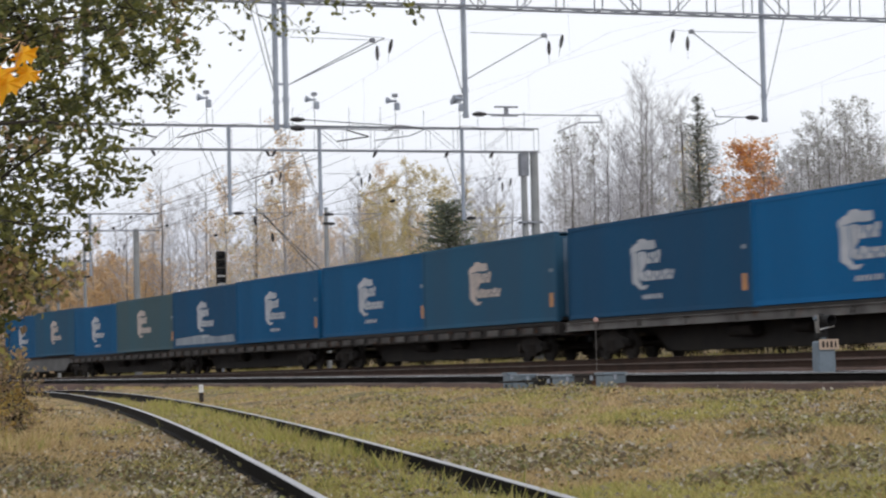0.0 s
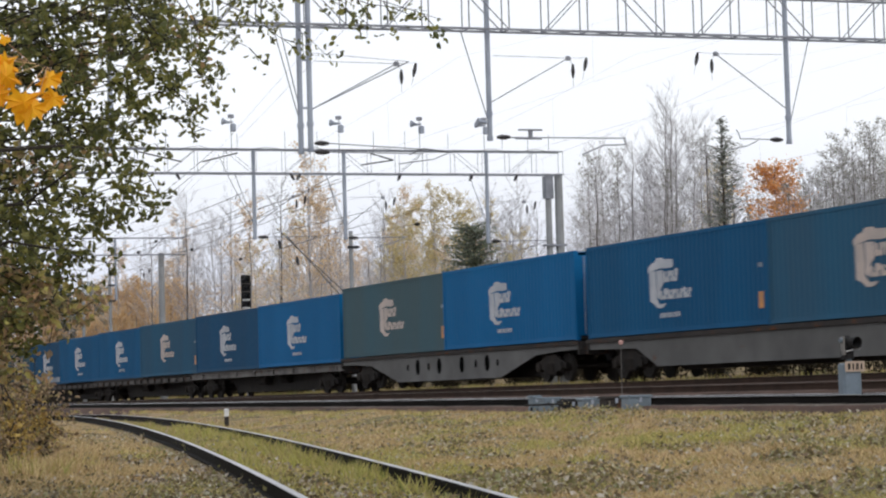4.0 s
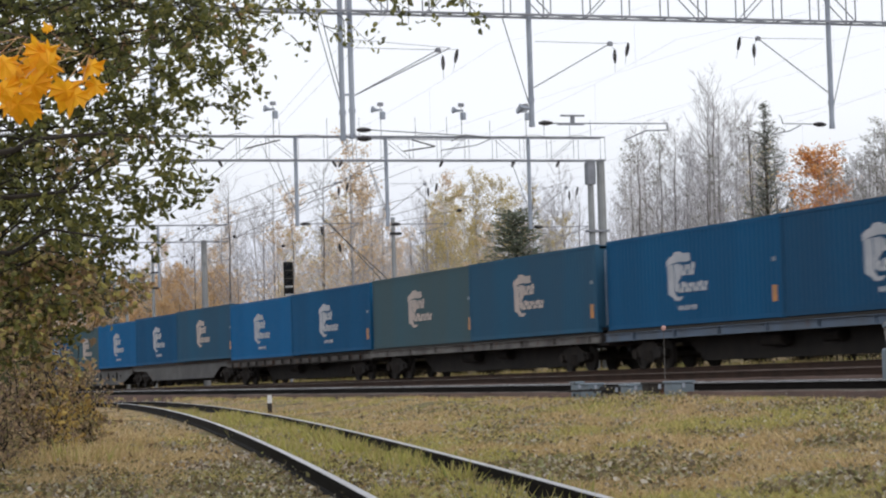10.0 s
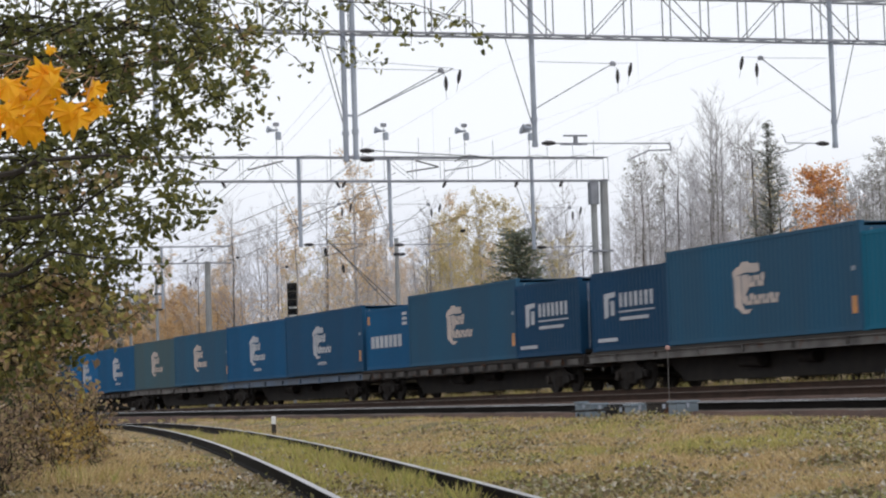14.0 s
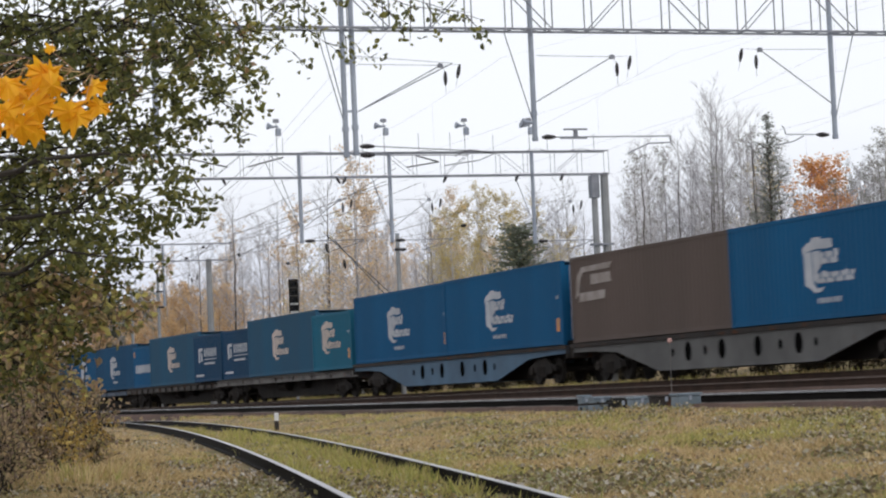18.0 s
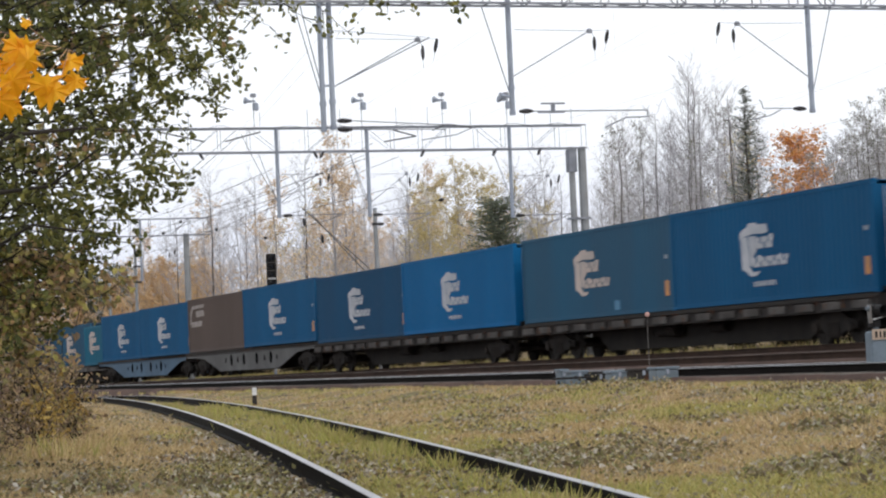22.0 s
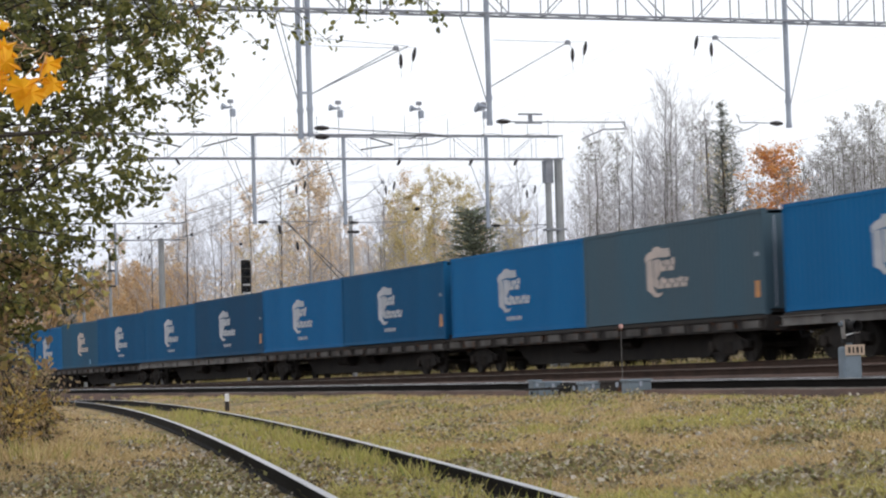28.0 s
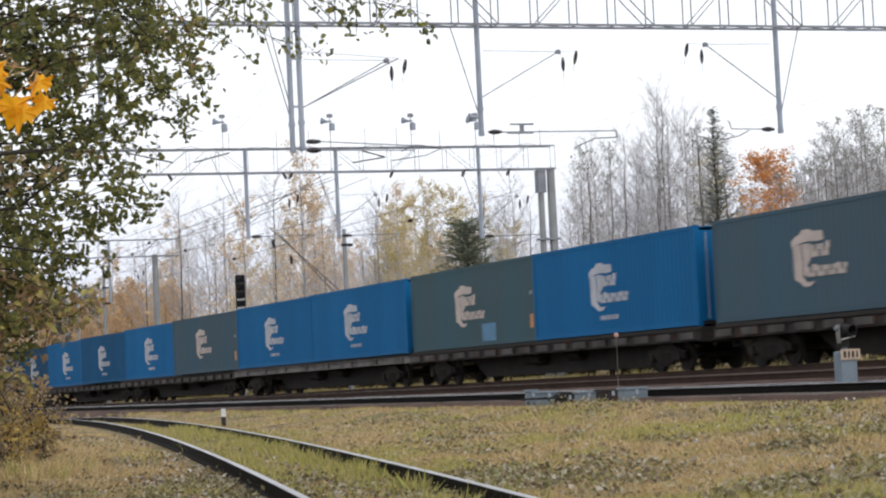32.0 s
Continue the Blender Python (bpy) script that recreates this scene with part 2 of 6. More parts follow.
# distant twigs: aerial haze is mixed into this pale lilac-grey colour
M_HAZETWIG = mat("haze_paled_twigs", (0.48, 0.47, 0.495), (0.36, 0.35, 0.37), 0.9, 0, 1.5, (1, 1, 1), 10, 0.0, 0.3, spec=0.08)
M_DARKTWIG = mat("dark_branches", (0.045, 0.038, 0.032), (0.03, 0.026, 0.022), 0.9, 0, 2, (1, 1, 1), 12, 0.1, 0.25, spec=0.08)
M_LEAFYEL = leafy("yellow_autumn_leaves", [(0.66, 0.50, 0.20), (0.60, 0.48, 0.20), (0.52, 0.46, 0.22), (0.66, 0.46, 0.20)], 0.55, 0.5)
M_LEAFPALE = leafy("pale_tan_leaves", [(0.70, 0.52, 0.33), (0.64, 0.48, 0.33), (0.76, 0.55, 0.30), (0.60, 0.48, 0.34)], 0.55, 0.5)
M_LEAFORANGE = leafy("orange_autumn_leaves", [(0.80, 0.43, 0.16), (0.70, 0.34, 0.12), (0.86, 0.53, 0.23)], 0.55, 0.5)
M_FARGOLD = leafy("far_golden_leaves", [(0.64, 0.44, 0.23), (0.58, 0.39, 0.21), (0.70, 0.50, 0.28), (0.54, 0.42, 0.26)], 0.6, 0.4)
M_NEEDLE = leafy("spruce_needles", [(0.12, 0.14, 0.095), (0.15, 0.17, 0.11), (0.10, 0.12, 0.09), (0.15, 0.16, 0.10)], 0.6, 0.15)
M_PINE = leafy("pine_needles", [(0.17, 0.185, 0.165), (0.14, 0.155, 0.135), (0.22, 0.23, 0.20)], 0.6, 0.15)
M_ALDER = leafy("alder_leaves", [(0.085, 0.098, 0.040), (0.12, 0.132, 0.045), (0.20, 0.205, 0.058), (0.062, 0.072, 0.036), (0.29, 0.27, 0.075), (0.10, 0.114, 0.042)], 0.42, 0.45)
M_ALDERYEL = leafy("yellowing_alder_leaves", [(0.31, 0.31, 0.09), (0.44, 0.37, 0.12), (0.22, 0.16, 0.11), (0.48, 0.30, 0.15), (0.20, 0.21, 0.08), (0.38, 0.25, 0.17), (0.56, 0.50, 0.16), (0.50, 0.44, 0.15)], 0.5, 0.45)
M_BUSHLEAF = leafy("brown_bush_leaves", [(0.30, 0.19, 0.13), (0.50, 0.37, 0.20), (0.16, 0.11, 0.085), (0.60, 0.45, 0.26), (0.25, 0.165, 0.125), (0.36, 0.32, 0.14), (0.20, 0.14, 0.11), (0.74, 0.64, 0.52)], 0.6, 0.5)
M_MAPLE = leafy("golden_maple_leaves", [(0.72, 0.30, 0.010), (0.90, 0.47, 0.015), (0.95, 0.60, 0.030), (0.82, 0.37, 0.012), (0.95, 0.66, 0.07), (0.92, 0.52, 0.02)], 0.5, 0.4, 14.0)
M_STALK = mat("reddish_leaf_stalk", (0.42, 0.22, 0.12), (0.55, 0.38, 0.18), 0.6, 0, 8)
M_GRASSDRY = leafy("dry_grass", [(0.54, 0.40, 0.21), (0.42, 0.31, 0.15), (0.66, 0.50, 0.28), (0.33, 0.27, 0.11), (0.46, 0.30, 0.15), (0.74, 0.62, 0.43)], 0.7, 0.3, 1.2)
M_GRASSGREEN = leafy("green_grass", [(0.32, 0.31, 0.085), (0.46, 0.42, 0.13), (0.20, 0.22, 0.07), (0.58, 0.49, 0.20), (0.42, 0.33, 0.12), (0.50, 0.36, 0.17)], 0.6, 0.35, 1.2)
M_GRASSLUSH = leafy("lush_yellow_grass", [(0.38, 0.37, 0.09), (0.50, 0.46, 0.13), (0.24, 0.27, 0.07), (0.52, 0.43, 0.19), (0.32, 0.26, 0.11), (0.42, 0.39, 0.11), (0.34, 0.24, 0.13)], 0.6, 0.4)
M_LITTER = leafy("fallen_leaves", [(0.24, 0.15, 0.085), (0.44, 0.38, 0.30), (0.07, 0.05, 0.036), (0.58, 0.54, 0.48), (0.18, 0.115, 0.07), (0.46, 0.32, 0.14), (0.08, 0.06, 0.046), (0.50, 0.45, 0.38), (0.34, 0.29, 0.11)], 0.6, 0.15)
M_WEED = leafy("withered_weeds", [(0.13, 0.095, 0.065), (0.24, 0.18, 0.095), (0.25, 0.23, 0.09), (0.10, 0.075, 0.055), (0.27, 0.22, 0.11), (0.20, 0.145, 0.10), (0.22, 0.23, 0.085), (0.52, 0.47, 0.41), (0.30, 0.25, 0.12), (0.16, 0.115, 0.08)], 0.6, 0.25)
# undergrowth leaves with the shade behind the wagons put into their near-black colour
M_SHADELEAF = leafy("undergrowth_shade_painted", [(0.035, 0.028, 0.016), (0.05, 0.038, 0.02), (0.025, 0.02, 0.012), (0.06, 0.05, 0.024)], 0.8, 0.1)
M_CARPET = leafy("leaf_carpet", [(0.035, 0.028, 0.018), (0.15, 0.15, 0.045), (0.28, 0.20, 0.10), (0.05, 0.04, 0.026), (0.56, 0.52, 0.44), (0.13, 0.15, 0.045), (0.09, 0.065, 0.045), (0.38, 0.33, 0.12), (0.05, 0.045, 0.03), (0.20, 0.14, 0.08), (0.30, 0.29, 0.09), (0.46, 0.38, 0.27)], 0.6, 0.12, 5.0)
M_POCKET = mat("dusty_pocket_plate", (0.105, 0.098, 0.092), (0.06, 0.054, 0.05), 0.8, 0, 1.2, (1, 1, 1), 16, 0.1, 0.25, RUST, 0.12, spec=0.1)
# flat black that paints the darkness inside the sill openings
M_VOID = mat("opening_shade_black", (0.006, 0.006, 0.006), None, 1.0, 0, 1, (1, 1, 1), 10, 0.0, 0.05, spec=0.0)
M_LEAFGREY = leafy("grey_green_leaves", [(0.22, 0.22, 0.175), (0.16, 0.165, 0.13), (0.28, 0.265, 0.20), (0.20, 0.18, 0.14)], 0.6, 0.4)
M_FADED = mat("faded_pale_patch", (0.30, 0.33, 0.36), (0.20, 0.23, 0.27), 0.75, 0, 1.5, (1, 1, 0.4), 12, 0.0, 0.2, spec=0.1)


# ---- mesh tools ----
class Shape:
    """Collects the corners and faces of one mesh."""

    def __init__(self):
        self.v, self.f = [], []

    def box(self, cx, cy, cz, sx, sy, sz, m=None):
        i = len(self.v)
        for dx, dy, dz in ((-1, -1, -1), (1, -1, -1), (1, 1, -1), (-1, 1, -1), (-1, -1, 1), (1, -1, 1), (1, 1, 1), (-1, 1, 1)):
            p = Vector((cx + dx * sx / 2, cy + dy * sy / 2, cz + dz * sz / 2))
            self.v.append(tuple(m @ p) if m else tuple(p))
        for q in ((0, 3, 2, 1), (4, 5, 6, 7), (0, 1, 5, 4), (1, 2, 6, 5), (2, 3, 7, 6), (3, 0, 4, 7)):
            self.f.append(tuple(i + k for k in q))
        return self

    def chamfer(self, cx, cy, cz, sx, sy, sz, c=0.02):
        """A box whose upright edges and top edge are cut off."""
        i = len(self.v)
        hx, hy = sx / 2, sy / 2
        for z, k in ((cz - sz / 2, 0.0), (cz + sz / 2 - c, 0.0), (cz + sz / 2, c)):
            ax, ay = hx - k, hy - k
            for x, y in ((-ax + c, -ay), (ax - c, -ay), (ax, -ay + c), (ax, ay - c), (ax - c, ay), (-ax + c, ay), (-ax, ay - c), (-ax, -ay + c)):
                self.v.append((cx + x, cy + y, z))
        for r in range(2):
            for k in range(8):
                a, b = i + r * 8 + k, i + r * 8 + (k + 1) % 8
                self.f.append((a, b, b + 8, a + 8))
        self.f.append(tuple(i + 16 + k for k in range(8)))
        self.f.append(tuple(i + 7 - k for k in range(8)))
        return self

    def tube(self, a, b, r0, r1=None, n=6, caps=True):
        a, b = Vector(a), Vector(b)
        d = b - a
        if d.length < 1e-6:
            return self
        d.normalize()
        u = d.orthogonal().normalized()
        w = d.cross(u)
        i = len(self.v)
        r1 = r0 if r1 is None else r1
        for p, r in ((a, r0), (b, r1)):
            for k in range(n):
                q = 2 * math.pi * k / n
                self.v.append(tuple(p + (u * math.cos(q) + w * math.sin(q)) * r))
        for k in range(n):
            self.f.append((i + k, i + (k + 1) % n, i + n + (k + 1) % n, i + n + k))
        if caps:
            self.f.append(tuple(i + n - 1 - k for k in range(n)))
            self.f.append(tuple(i + n + k for k in range(n)))
        return self

    def chain(self, pts, radii, n=5):
        """A bent tube through the points."""
        i = len(self.v)
        for j, (p, r) in enumerate(zip(pts, radii)):
            d = (pts[min(j + 1, len(pts) - 1)] - pts[max(j - 1, 0)]).normalized()
            u = d.cross(Vector((0.31, 0.95, 0.05))).normalized()
            w = d.cross(u)
            for k in range(n):
                q = 2 * math.pi * k / n
                self.v.append(tuple(p + (u * math.cos(q) + w * math.sin(q)) * r))
        for j in range(len(pts) - 1):
            for k in range(n):
                a, b = i + j * n + k, i + j * n + (k + 1) % n
                self.f.append((a, b, b + n, a + n))
        return self

    def lathe(self, base, axis, prof, n=10):
        """Turns a profile of (along, radius) round an axis."""
        base, d = Vector(base), Vector(axis).normalized()
        u = d.orthogonal().normalized()
        w = d.cross(u)
        i = len(self.v)
        for h, r in prof:
            for k in range(n):
                q = 2 * math.pi * k / n
                self.v.append(tuple(base + d * h + (u * math.cos(q) + w * math.sin(q)) * r))
        for j in range(len(prof) - 1):
            for k in range(n):
                a, b = i + j * n + k, i + j * n + (k + 1) % n
                self.f.append((a, b, b + n, a + n))
        self.f.append(tuple(i + n - 1 - k for k in range(n)))
        self.f.append(tuple(i + (len(prof) - 1) * n + k for k in range(n)))
        return self

    def prism(self, outline, y0, y1, flip=False):
        """A plate: an outline in x and z, thick in y."""
        i, n = len(self.v), len(outline)
        for y in (y0, y1):
            for x, z in outline:
                self.v.append((x, y, z))
        self.f.append(tuple(i + k for k in range(n)))
        self.f.append(tuple(i + 2 * n - 1 - k for k in range(n)))
        for k in range(n):
            a, b = i + k, i + (k + 1) % n
            self.f.append((b, a, a + n, b + n))
        return self

    def quad(self, p, u, w):
        """A small flat leaf round p."""
        i = len(self.v)
        self.v += [tuple(p - u), tuple(p + w * 0.8 - u * 0.2), tuple(p + u), tuple(p - w * 0.8 - u * 0.2)]
        self.f.append((i, i + 1, i + 2, i + 3))
        return self

    def sliver(self, a, b, r):
        """The thinnest twig: a slim three-cornered spike."""
        d = b - a
        u = d.orthogonal().normalized() * r
        w = d.cross(u).normalized() * r
        i = len(self.v)
        self.v += [tuple(a + u), tuple(a - u * 0.5 + w), tuple(a - u * 0.5 - w), tuple(b)]
        self.f += [(i, i + 1, i + 3), (i + 1, i + 2, i + 3), (i + 2, i, i + 3)]
        return self

    def mesh(self, name, material, smooth=False):
        me = bpy.data.meshes.new(name)
        me.from_pydata(self.v, [], self.f)
        me.materials.append(material)
        if smooth:
            me.polygons.foreach_set("use_smooth", [True] * len(me.polygons))
        me.update()
        return me


def part(name, shape, material, parent, label="", smooth=False, m=None):
    ob = new(name, shape.mesh(name, material, smooth) if isinstance(shape, Shape) else shape)
    ob.parent = parent
    if m is not None:
        ob.matrix_basis = m
    if label:
        ob["label"] = label
    return ob


def thing(name, label, category, group="", kind="", m=None):
    ob = new(name)
    ob.empty_display_size = 0.2
    tagged(ob, label, category, group, kind)
    if m is not None:
        ob.matrix_basis = m
    return ob


# ---- plan: the tracks ----
HEAD = 0.336566                      # how far the line turns from straight ahead, radians
ACROSS = Vector((math.cos(HEAD), math.sin(HEAD), 0))
RAIL_Z = 1.37                        # rail head of the line the train is on


def line(s, off=0.0, z=0.0):
    """A point of the main line, s metres along it (towards the viewer), off metres beyond the train's near side."""
    q = min(0.0, s + 3.047)
    x = 11.8217 + math.sin(HEAD) * s + 0.5 * 0.0002224 * q * q * math.cos(HEAD)
    y = 60.0 - math.cos(HEAD) * s + 0.5 * 0.0002224 * q * q * math.sin(HEAD)
    a = HEAD - 0.0002224 * q
    return Vector((x + off * math.cos(a), y + off * math.sin(a), z))


def heading(s):
    q = min(0.0, s + 3.047)
    return -math.pi / 2 + HEAD - 0.0002224 * q


def smooth(a, b, t):
    t = min(1.0, max(0.0, (t - a) / (b - a)))
    return t * t * (3 - 2 * t)


TRAIN_OFF, MID_OFF, NEAR_OFF = 1.22, -4.15, -8.15   # centre lines of the three tracks


def near_z(y):
    return 0.915 + 0.004 * (y - 43.7)


def mid_z(y):
    return 0.5 * (near_z(y) + RAIL_Z)


def siding(y):
    """Centre line of the overgrown siding, with its rail head."""
    q = (y - 20) / 50
    h = min(q, 1.76)
    x = -0.007 - 6.578 * q - 1.017 * q * q - 0.019 * q ** 3
    if y > 92:
        beside = line((60 - y) / 0.944 - 5.0, -11.2)
        beside = line((60 - y) / 0.944 - 5.0 - (y - beside.y) / 0.944, -11.2)
        x += (beside.x - x) * smooth(92, 104, y)
    return Vector((x, y, 1.1 - 0.83 + 0.528 * h - 0.15 * h * h))


def across_main(x, y):
    """How far a point lies beyond the train's near side, across the line."""
    s = 0.0
    for _ in range(3):
        p, a = line(s), heading(s)
        s += (x - p.x) * math.cos(a) + (y - p.y) * math.sin(a)
    p, a = line(s), heading(s)
    return -(x - p.x) * math.sin(a) + (y - p.y) * math.cos(a)


def ground_z(x, y):
    d = across_main(x, y)
    sd = siding(min(max(y, -30), 140))
    low = sd.z - 0.19
    ds = x - sd.x
    toe = near_z(min(max(y, 20), 160)) - 0.325
    width = max(2.0, NEAR_OFF - 1.8 - (d - ds))
    t = smooth(1.1, max(1.6, width - 0.4), ds)
    z = low + (toe - low) * t
    if d > NEAR_OFF - 1.8:
        z = toe
    if d > 3.6:
        z = toe + (1.42 - toe) * smooth(3.6, 6, d) + 1.1 * smooth(7.5, 17, d)
    if ds < -1.2:
        z = low + 0.10 * smooth(-1.2, -4, ds)
    n = noise.noise(Vector((x * 0.22, y * 0.16, 0.3)))
    n2 = noise.noise(Vector((x * 0.9, y * 0.6, 4.3)))
    amp = smooth(0.9, 2.2, abs(ds)) * (1 - smooth(NEAR_OFF - 3.5, NEAR_OFF - 1.5, d) * (1 - smooth(9, 14, d)))
    n3 = noise.noise(Vector((x * 0.55, y * 0.28, 11.3)))
    return z + amp * (0.10 * n + 0.05 * n2 + 0.13 * n3 * smooth(2.5, 6, ds) * (1 - smooth(60, 90, y)))


# ---- ground, ballast, rails ----
def grid_sheet(xs, ys, zf):
    sh = Shape()
    for y in ys:
        for x in xs(y):
            sh.v.append((x, y, zf(x, y)))
    n = len(xs(ys[0]))
    for j in range(len(ys) - 1):
        for i in range(n - 1):
            a = j * n + i
            sh.f.append((a, a + 1, a + n + 1, a + n))
    return sh


ys = [-40, -25, -12, -4, 2, 6, 9, 11]
y = 12.0
while y < 260:
    ys.append(y)
    y += 0.22 + max(0.0, y - 30) * 0.012
ys += [300, 380, 520, 800, 1500, 3000]


def xs_at(y):
    w = max(9.0, abs(y) * 0.30)
    inner = [w * k / 70 for k in range(-70, 71)]
    return [-3000, -900, -300, -120] + [min(max(x * 1.0, -110), 110) if abs(y) < 366 else x * 110 / w for x in inner] + [120, 300, 900, 3000]


ground = new("ground", grid_sheet(xs_at, ys, ground_z).mesh("ground", M_GROUND, True))
tagged(ground, "dry yellow-green autumn grass over uneven soil", "ground", kind="structure")


def ballast_bed(name, off, zfun, s0, s1, half):
    sh = Shape()
    s, rows = s0, 0
    while s < s1:
        for k, (o, dz) in enumerate(((-half, -0.55), (-half + 0.36, -0.18), (-0.8, -0.17), (0, -0.18), (0.8, -0.17), (half - 0.36, -0.18), (half, -0.55))):
            p = line(s, off + o)
            j = noise.noise(Vector((p.x * 1.7, p.y * 1.7, 2.0))) * 0.03
            sh.v.append((p.x, p.y, zfun(p.y) + dz + j))
        rows += 1
        s += 0.8 if s > -60 else 3.0
    for j in range(rows - 1):
        for k in range(6):
            a = j * 7 + k
            sh.f.append((a, a + 1, a + 8, a + 7))
    return tagged(new(name, sh.mesh(name, M_BALLAST)), "rust-brown crushed stone ballast between the tracks", "ballast", kind="structure")


S_FAR, S_NEAR = -230.0, 45.0
ballast_bed("ballast_near", NEAR_OFF, near_z, S_FAR, S_NEAR, 1.85)
ballast_bed("ballast_middle", MID_OFF, mid_z, S_FAR, S_NEAR, 2.05)
ballast_bed("ballast_train", TRAIN_OFF, lambda y: RAIL_Z, S_FAR, S_NEAR, 3.1)


def rail(name, pts, web=None, bright=0.013, top_coat=None):
    """A rail with foot, web and head, and its polished running surface on top."""
    prof = [(-0.066, -0.18), (0.066, -0.18), (0.066, -0.165), (0.010, -0.145), (0.010, -0.045), (0.036, -0.035), (0.036, -0.004), (-0.036, -0.004), (-0.036, -0.035), (-0.010, -0.045), (-0.010, -0.145), (-0.066, -0.165)]
    sh, top = Shape(), Shape()
    n = len(prof)
    for j, p in enumerate(pts):
        d = (pts[min(j + 1, len(pts) - 1)] - pts[max(j - 1, 0)]).normalized()
        w = Vector((d.y, -d.x, 0)).normalized()
        for o, z in prof:
            sh.v.append(tuple(p + w * o + Vector((0, 0, z))))
        for o, z in ((-0.0375, -bright), (-0.036 + 0.3 * (0.02 - bright), 0.0), (0.036 - 0.3 * (0.02 - bright), 0.0), (0.0375, -bright)):
            top.v.append(tuple(p + w * o + Vector((0, 0, z + 0.001))))
    for j in range(len(pts) - 1):
        for k in range(n):
            a, b = j * n + k, j * n + (k + 1) % n
            sh.f.append((a, a + n, b + n, b))
        for k in range(3):
            a = j * 4 + k
            top.f.append((a, a + 4, a + 5, a + 1))
    ob = new(name, sh.mesh(name, web or M_RAILSHADE))
    part("running_surface", top, top_coat or M_RAILTOP, ob, "polished running surface")
    return ob


def span(a, b, step):
    return [a + (b - a) * k / round((b - a) / step) for k in range(round((b - a) / step) + 1)]


for off, zf, what in ((NEAR_OFF, near_z, "near"), (MID_OFF, mid_z, "middle"), (TRAIN_OFF, lambda y: RAIL_Z, "train")):
    for side in (-0.796, 0.796):
        pts = [line(s, off + side) for s in span(S_FAR, S_NEAR, 2.5)]
        tagged(rail("rail", [Vector((p.x, p.y, zf(p.y))) for p in pts], *((M_RAILSHADE,) if what == "near" else (M_RAILBROWN, 0.004, M_RAILDULL))), "rusty steel rail with a worn bright head on ballast", "rail", "rails of the main tracks", "structure")
for side in (-1, 1):
    pts = []
    for y in span(6, 128, 1.0):
        p, d = siding(y), siding(y + 0.1) - siding(y - 0.1)
        w = Vector((d.y, -d.x, 0)).normalized()
        pts.append(p + w * 0.796 * side)
    tagged(rail("rail", pts, M_RAILSHADE, 0.006), "rusty siding rail, web painted dark with shade, with a bright head in grass", "rail", "rails of the siding", "structure")


# ---- the train ----
MOVERS = []
PITCH, DECK = 25.635, RAIL_Z + 1.295


def corrugated(length, height, side):
    """A side wall pressed into trapezoid ribs; side -1 faces the viewer."""
    sh, n = Shape(), int((length - 0.30) / 0.278)
    pitch = (length - 0.29) / n
    x0 = -n * pitch / 2
    xs, ds = [], []
    for k in range(n):
        for dx, d in ((0.0, 0.024), (0.070, 0.024), (0.138, 0.0), (0.210, 0.0)):
            xs.append(x0 + k * pitch + dx)
            ds.append(d)
    xs.append(x0 + n * pitch)
    ds.append(0.024)
    for x, d in zip(xs, ds):
        yy = side * (1.214 - d)
        sh.v += [(x, yy, 0.14), (x, yy, height - 0.10)]
    for k in range(len(xs) - 1):
        a = k * 2
        sh.f.append((a, a + 2, a + 3, a + 1) if side < 0 else (a, a + 1, a + 3, a + 2))
    return sh


